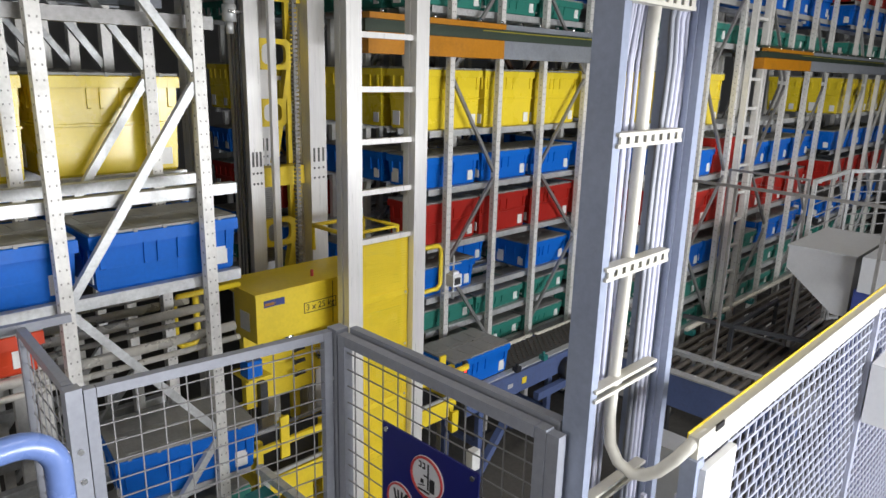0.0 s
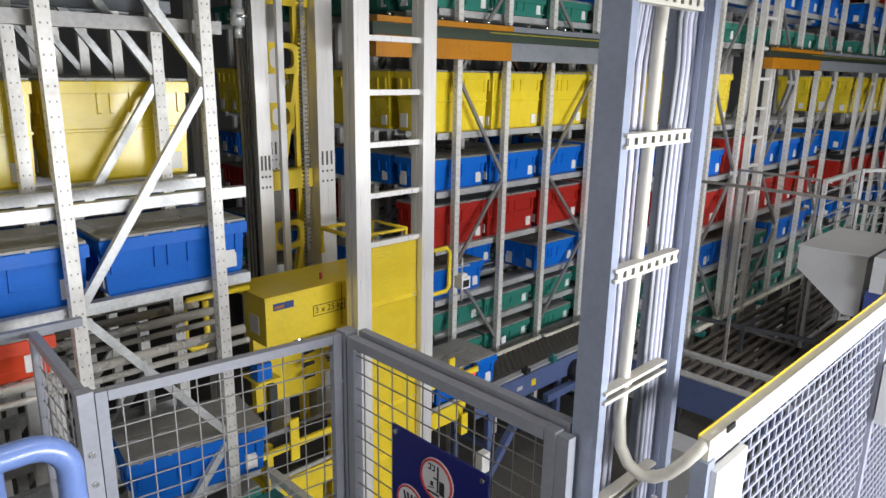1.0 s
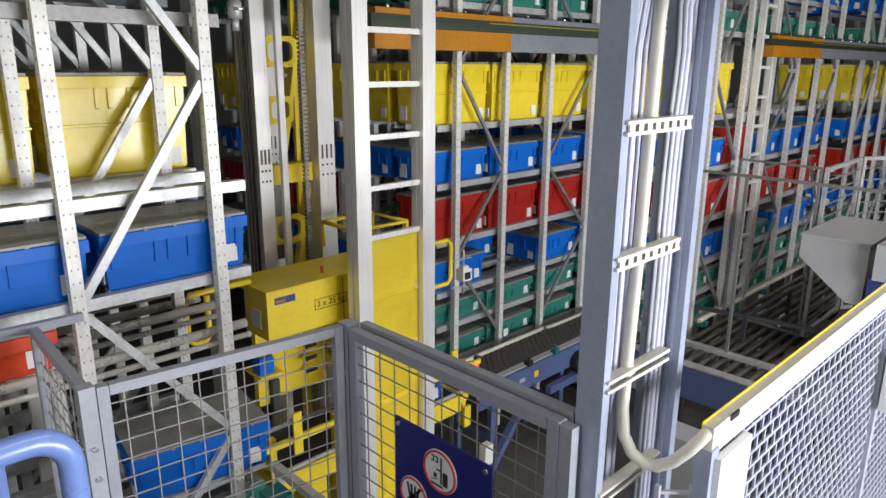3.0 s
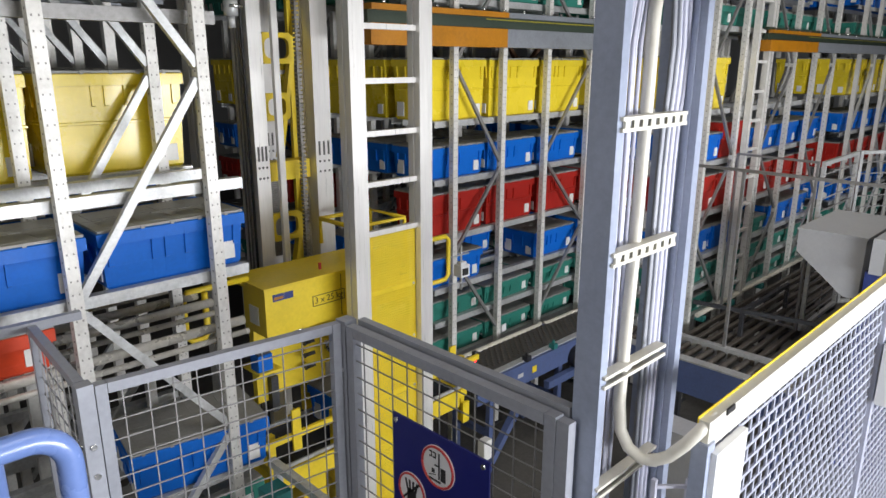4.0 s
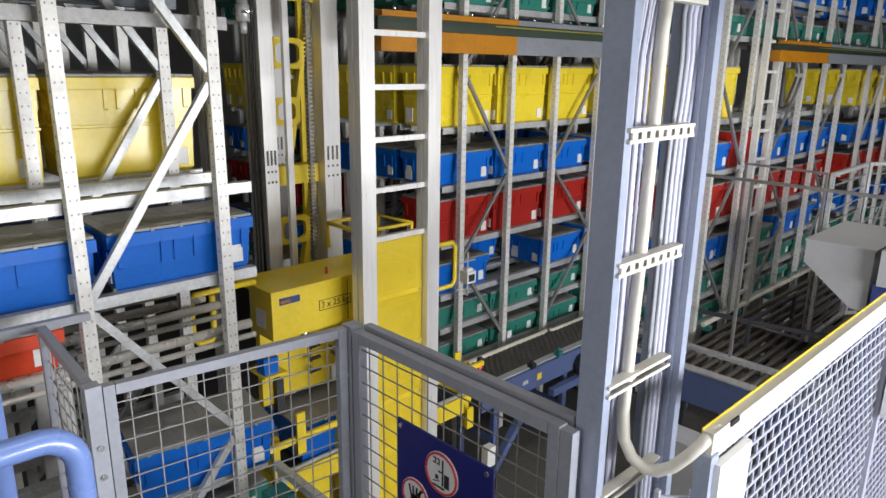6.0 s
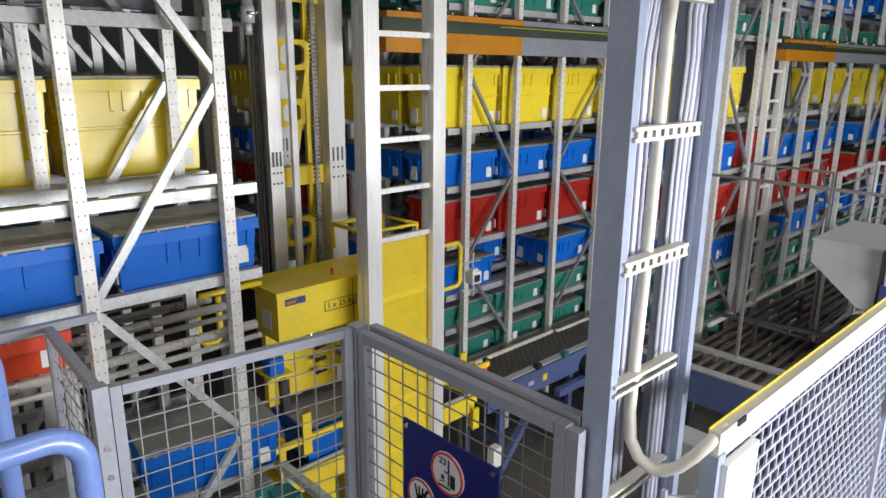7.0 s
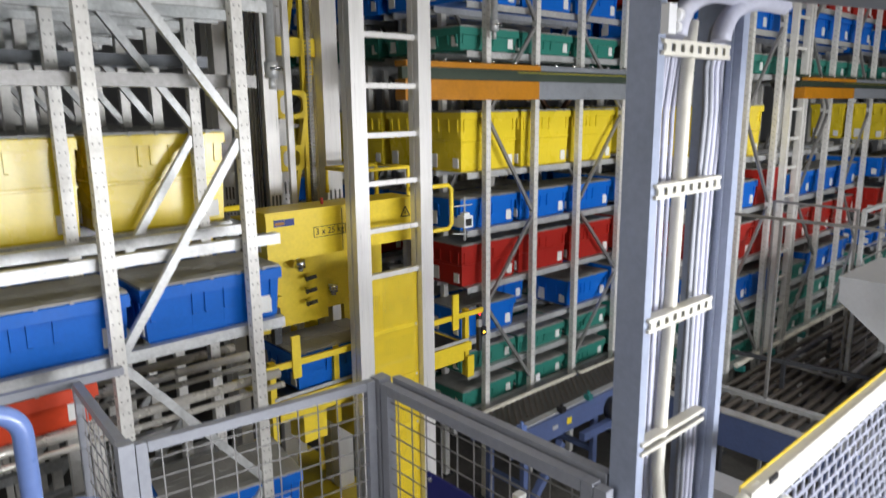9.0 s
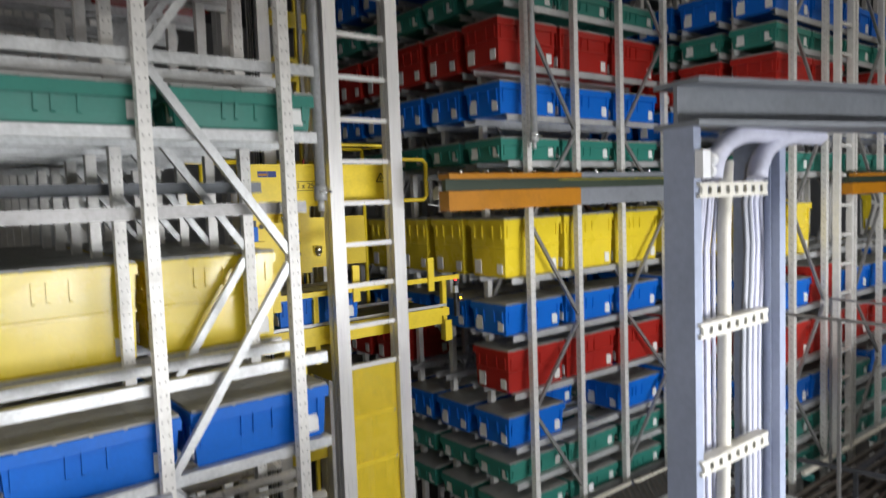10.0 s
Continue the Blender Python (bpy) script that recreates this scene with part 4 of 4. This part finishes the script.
sign = thing("safety_sign", "navy blue safety sign with round pictograms on the mesh", "sign")
b = B()
bx(b, 1.462, 1.086, 1.4, 1.468, 1.487, 1.895)
part("plate", b, M_SIGN, sign, bevel=0.001)
for i, (yc, zc, r) in enumerate(((1.285, 1.79, 0.07), (1.4, 1.655, 0.062), (1.17, 1.655, 0.062))):
    b = B()
    tube(b, [(1.4615, yc, zc), (1.459, yc, zc)], r, 36)
    part("pictogram_disc", b, M_SIGNWHITE, sign)
    b = B()
    ring = arc((1.458, yc, zc), r * 0.92, 0, 360, (0, 1, 0), (0, 0, 1), 36)
    tube(b, ring, r * 0.06, 6)
    part("pictogram_ring", b, M_SIGNRED, sign)
    b = B()
    if i == 0:
        bx(b, 1.4575, yc - 0.01, zc - 0.038, 1.4588, yc - 0.004, zc + 0.048)
        bx(b, 1.4575, yc - 0.034, zc - 0.04, 1.4588, yc - 0.014, zc + 0.004)
        bx(b, 1.4575, yc - 0.004, zc + 0.002, 1.4588, yc + 0.012, zc + 0.007)
        for q in (0.006, 0.022):
            bx(b, 1.4575, yc + q, zc + 0.026, 1.4588, yc + q + 0.012, zc + 0.03)
            bx(b, 1.4575, yc + q, zc + 0.042, 1.4588, yc + q + 0.012, zc + 0.046)
            bx(b, 1.4575, yc + q, zc + 0.03, 1.4588, yc + q + 0.004, zc + 0.042)
        bx(b, 1.4575, yc - 0.014, zc - 0.05, 1.4588, yc + 0.036, zc - 0.044)
        bar(b, (1.458, yc + 0.034, zc - 0.034), (1.458, yc + 0.006, zc - 0.026), 0.006, 0.001)
        bx(b, 1.4575, yc + 0.012, zc - 0.024, 1.4588, yc + 0.024, zc - 0.01)
    else:
        bx(b, 1.4575, yc - 0.02, zc - 0.04, 1.4588, yc + 0.02, zc + 0.005)
        for q in (-0.018, -0.006, 0.006, 0.018):
            bar(b, (1.458, yc + q, zc), (1.458, yc + q * 1.5, zc + 0.035), 0.001, 0.008)
        bar(b, (1.458, yc - 0.04, zc + 0.04), (1.458, yc + 0.04, zc - 0.04), 0.001, 0.008)
    part("pictogram", b, M_BLACK, sign)
for y in (1.105, 1.468):
    for z in (1.875, 1.42):
        b = B()
        tube(b, [(1.462, y, z), (1.455, y, z)], 0.008, 10)
        part("bolt", b, M_CHROME, sign)

sign.location = (0.016, -0.02, 0.016)

# fence with staggered expanded metal
rf = thing("expanded_metal_fence", "cream-railed fence of staggered expanded metal", "fence panel")
b = B()
bx(b, 1.7, 0.576, 2.068, 4.6, 0.603, 2.141)
part("top_rail", b, M_RAILWHITE, rf, "cream painted top rail", bevel=0.006)
b = B()
bx(b, 1.7, 0.6032, 2.13, 4.6, 0.606, 2.147)
part("edge_strip", b, M_CYEL, rf, "thin yellow edge strip")
b = B()
cw, ch = 0.055, 0.046
for j in range(43):
    z = 2.085 - ch * (j + 1)
    bx(b, 1.73, 0.586, z - 0.005, 4.6, 0.592, z + 0.005)
    for i in range(52):
        x = 1.75 + cw * (i + 0.5 * (j % 2))
        bx(b, x - 0.0046, 0.585, z + 0.005, x + 0.0046, 0.591, z + ch - 0.005)
tagged(part("expanded_mesh", b, M_MESH, rf, "staggered expanded metal mesh"), kind="stuff")
for x in (1.69, 3.32, 4.6):
    b = B()
    bx(b, x, 0.57, 0, x + 0.04, 0.61, 2.085)
    part("post", b, M_COLUMN if x < 2 else M_MESH, rf, bevel=0.004)
b = B()
bx(b, 1.79, 0.572, 2.128, 1.835, 0.5775, 2.143)
part("clip", b, M_BLACK, rf, "dark rail clip")
b = B()
bx(b, 1.712, 0.555, 1.3, 1.892, 0.575, 2.06)
thing("white_panel", "white blank board fixed to the fence mesh", "board", bm=b, material=M_SIGNWHITE, bevel=0.006)
b = B()
bx(b, 3.3, 0.44, 1.6, 3.55, 0.56, 1.86)
thing("wall_box", "white plastic switch box on the fence", "switch box", bm=b, material=M_SIGNWHITE, bevel=0.015)
ob = thing("short_ladder_frame", "small pale wire frame behind the column", "frame")
for z in (1.7, 1.82, 1.94):
    b = B()
    bar(b, (1.66, 0.68, z), (1.72, 0.62, z), 0.008, 0.008)
    part("crossbar", b, M_CABLE, ob)
for x, y in ((1.66, 0.68), (1.72, 0.62)):
    b = B()
    bar(b, (x, y, 0), (x, y, 1.96), 0.012, 0.012)
    part("upright", b, M_CABLE, ob)

# fences further off
ob = thing("guard_rail", "thin dull grey steel guard rail beside the conveyor", "rail")
b = B()
bar(b, (5.28, 2.4, 2.2), (5.25, 1.0, 2.2), 0.022, 0.022)
part("rail", b, M_BRACE, ob)
for x, y in ((5.27, 1.98), (5.25, 1.0)):
    b = B()
    bar(b, (x + 0.03, y, 0), (x + 0.03, y, 2.2), 0.022, 0.022)
    part("upright", b, M_BRACE, ob)
fence_panel((6.094, 1.69), (7.03, 1.705), 0.8, 2.21, "pale wire mesh cage panel behind the hopper", w=0.03, cell=(0.4, 0.1), r=0.008, material=M_GALV, wire=M_FENCEWIRE)
fence_panel((6.17, 2.4), (6.094, 1.72), 0.8, 2.21, "thin dull grey wire mesh fence beside the conveyor", w=0.018, cell=(0.1, 0.1), r=0.0016, material=M_BRACE, wire=M_BRACE)
fence_panel((7.07, 1.7), (8.3, 1.0), 0.8, 2.21, "pale wire mesh cage panel behind the hopper", w=0.03, cell=(0.4, 0.1), r=0.008, material=M_GALV, wire=M_FENCEWIRE)
ob = thing("conveyor_enclosure", "low grey angle steel enclosure round the conveyor bed", "enclosure")
for p, q in (((5.673, 2.01, 0), (5.673, 2.01, 1.02)), ((5.673, 2.01, 1.0), (5.8, 1.4, 1.0)), ((5.673, 2.01, 1.0), (5.6, 2.4, 1.0)), ((5.8, 1.4, 0), (5.8, 1.4, 1.02)), ((5.673, 2.01, 1.0), (6.64, 2.0, 1.0)), ((6.64, 2.0, 0), (6.64, 2.0, 1.02))):
    b = B()
    bar(b, p, q, 0.03, 0.03)
    part("angle", b, M_DARKSTEEL, ob)

# ---- cable column ----
col = thing("cable_column", "grey steel column of two channels joined by slotted rungs", "column")
b = B()
bx(b, 1.547, 0.785, 0, 1.553, 0.858, 3.27)
bx(b, 1.553, 0.785, 0, 1.575, 0.791, 3.27)
bx(b, 1.553, 0.852, 0, 1.575, 0.858, 3.27)
part("left_channel", b, M_COLUMN, col)
b = B()
bx(b, 1.926, 0.785, 0, 1.932, 0.905, 3.27)
bx(b, 1.932, 0.785, 0, 1.956, 0.791, 3.27)
bx(b, 1.932, 0.899, 0, 1.956, 0.905, 3.27)
for y in (0.806, 0.828):
    bx(b, 1.921, y, 0, 1.926, y + 0.008, 3.27)
part("right_channel", b, M_COLUMN, col)
for i in range(10):
    z = 3.135 - 0.305 * i
    b = B()
    bx(b, 1.556, 0.776, z + 0.008, 1.85, 0.783, z + 0.0165)
    bx(b, 1.556, 0.776, z - 0.0165, 1.85, 0.783, z - 0.008)
    bx(b, 1.556, 0.783, z + 0.013, 1.85, 0.805, z + 0.0165)
    bx(b, 1.556, 0.783, z - 0.0165, 1.85, 0.805, z - 0.013)
    for j in range(8 if i < 3 else 0):
        x = 1.566 + j * 0.037
        bx(b, x, 0.7765, z - 0.008, x + 0.021, 0.783, z + 0.008)
    part("rung", b, M_RAILWHITE, col, "slotted cream rung")
# cables held by the rungs
def cable(pts, r, label, name="cable", material=None):
    b = B()
    tube(b, pts, r, 8)
    return thing(name, label, "cable", group="cables on the column", bm=b, material=material or M_CABLE)


for i in range(5):
    x = 1.618 + i * 0.0155
    cable([(x, 0.82, 0.2)] + [(x + 0.0015 * math.sin(3 * z + i), 0.82 + 0.004 * (i % 2), z) for z in [0.6 + 0.3 * k for k in range(9)]] + [(x + 0.03, 0.82, 3.2), (x + 0.09, 0.82, 3.25), (x + 0.2, 0.82, 3.268)], 0.0052, "pale lilac-white cable strapped to the column rungs")
for i in range(7):
    x = 1.826 + i * 0.0135
    cable([(x, 0.83, 0.2)] + [(x + 0.022 * math.exp(-((z - 2.98) / 0.14) ** 2), 0.83 + 0.004 * (i % 2), z) for z in [0.6 + 0.1 * k for k in range(26)]] + [(x + 0.03, 0.83, 3.19), (x + 0.1, 0.83, 3.25), (x + 0.22, 0.83, 3.268)], 0.0062, "mid grey cable strapped to the column rungs" if i < 3 else "pale lilac-white cable strapped to the column rungs", material=M_GREYPAINT if i < 3 else M_CABLE)
conduit = thing("conduit", "thick cream conduit bending from the column onto the fence rail", "conduit")
b = B()
tube(b, [(1.715, 0.805, 3.2), (1.702, 0.805, 3.05), (1.7, 0.805, 2.8), (1.694, 0.805, 2.5), (1.678, 0.802, 2.25), (1.662, 0.795, 2.13), (1.652, 0.78, 2.06), (1.653, 0.755, 2.02), (1.66, 0.72, 2.0), (1.666, 0.69, 2.005), (1.672, 0.655, 2.03), (1.678, 0.62, 2.075), (1.69, 0.597, 2.112), (1.71, 0.592, 2.125), (1.76, 0.592, 2.128)], 0.0155, 14)
part("pipe", b, M_RAILWHITE, conduit)
for z in (2.86, 2.55, 2.245):
    b = B()
    tube(b, [(1.7 - 0.03 * max(0, 2.5 - z), 0.805, z - 0.035), (1.7 - 0.03 * max(0, 2.5 - z), 0.805, z - 0.027)], 0.0172, 14)
    part("cable_tie", b, M_SIGNWHITE, conduit, "white cable tie")
for x, dx in ((1.625, 0.18), (1.825, 0.2)):
    b = B()
    path = [(x + dx * (1 - math.cos(radians(a))), 0.79, 3.16 + 0.105 * math.sin(radians(a))) for a in range(0, 91, 9)] + [(x + dx + 0.12, 0.785, 3.265)]
    tube(b, path, 0.024, 6)
    thing("cable_bend", "curved pale cable tray section below the beam", "cable tray", group="curved cable trays", bm=b, material=M_CABLE)
b = B()
bx(b, 1.55, 0.765, 3.16, 1.58, 0.784, 3.22)
tube(b, [(1.58, 0.77, 3.2), (1.598, 0.77, 3.2)], 0.014, 10)
tube(b, [(1.58, 0.77, 3.175), (1.593, 0.77, 3.175)], 0.012, 10)
thing("cable_clip", "white plastic clip on the column head", "clip", bm=b, material=M_SIGNWHITE, bevel=0.003)
top = thing("head_beam", "grey painted steel beam resting on the column", "beam")
for n_, z0, z1, w in (("lower_flange", 3.272, 3.284, 0.14), ("web", 3.284, 3.362, 0.012), ("upper_flange", 3.362, 3.374, 0.14)):
    b = B()
    bar(b, (1.57, 0.842, (z0 + z1) / 2), (3.6, 0.3, (z0 + z1) / 2), w, z1 - z0)
    part(n_, b, M_BEAMGREY, top, bevel=0.002)

# ---- blue pipe handrails and the platform they stand on ----
def handrail(y, z, xe, r):
    b = B()
    tube(b, [(-1.2, y, z), (xe - 0.06, y, z)] + arc((xe - 0.06, y, z - 0.06), 0.06, 90, 0, (1, 0, 0), (0, 0, 1), 8)[1:] + [(xe, y, 1.43)], r, 16)
    thing("handrail", "light blue painted tube handrail with a rounded corner", "handrail", group="blue handrails", bm=b, material=M_PIPE)


handrail(1.155, 2.37, 0.505, 0.0215)
handrail(1.5, 2.44, 0.445, 0.02)
# Deck lies out of view; its height and reach are set to shade low bins
b = B()
bx(b, -3, -2.5, 1.33, 1.3, 1.8, 1.43)
thing("platform", "unseen dark steel platform deck under the handrails, extended to shade the low bins", "platform", kind="structure", bm=b, material=M_DARKSTEEL)

# housings made up for the four unseen overhead fill lamps
for x, y, z in ((1.2, -0.6, 6.0), (-2.4, 0.2, 5.4), (4.6, 0.3, 6.0), (8.4, 0.6, 6.0)):
    b = B()
    bx(b, x - 1.25, y - 0.28, z + 0.03, x + 1.25, y + 0.28, z + 0.1)
    tube(b, [(x, y, z + 0.1), (x, y, 7.4)], 0.012, 6)
    thing("ceiling_lamp", "long white housing hung from the ceiling round an unseen fill lamp", "lamp", group="ceiling lamps", bm=b, material=M_SIGNWHITE)


def motions():
    crane_rows = [(0, 0), (7.5, 0), (7.9, 0), (8.25, 0.028), (8.5, 0.083), (8.75, 0.165), (9, 0.28), (9.5, 0.58), (10, 0.995)]
    lift_rows = [(0, 0), (7.5, 0), (7.8, 0), (8, 0.022), (8.25, 0.09), (8.5, 0.21), (8.75, 0.41), (9, 0.63), (9.5, 1.07), (10, 1.54)]
    walk(crane, [(t, pose(0, y, 0)) for t, y in crane_rows])
    walk(carriage, [(t, pose(0, 0, z)) for t, z in lift_rows])
    ride = [(0, 3.37), (0.5, 3.25), (1, 3.12), (1.5, 2.98), (2, 2.85), (2.5, 2.69), (4, 2.36), (4.5, 2.21), (5, 2.11), (5.5, 2.04), (6, 2.03), (7.5, 2.03)]
    rows = [(t, pose(x, 2.955, 0.8)) for t, x in ride]
    for t in (7.8, 8, 8.25, 8.5, 8.75, 9, 9.5, 10):
        y = np.interp(t, [r[0] for r in crane_rows], [r[1] for r in crane_rows])
        z = np.interp(t, [r[0] for r in lift_rows], [r[1] for r in lift_rows])
        rows.append((t, pose(2.03, 2.955 + y, 0.8 + z)))
    walk(tote, rows)


motions()
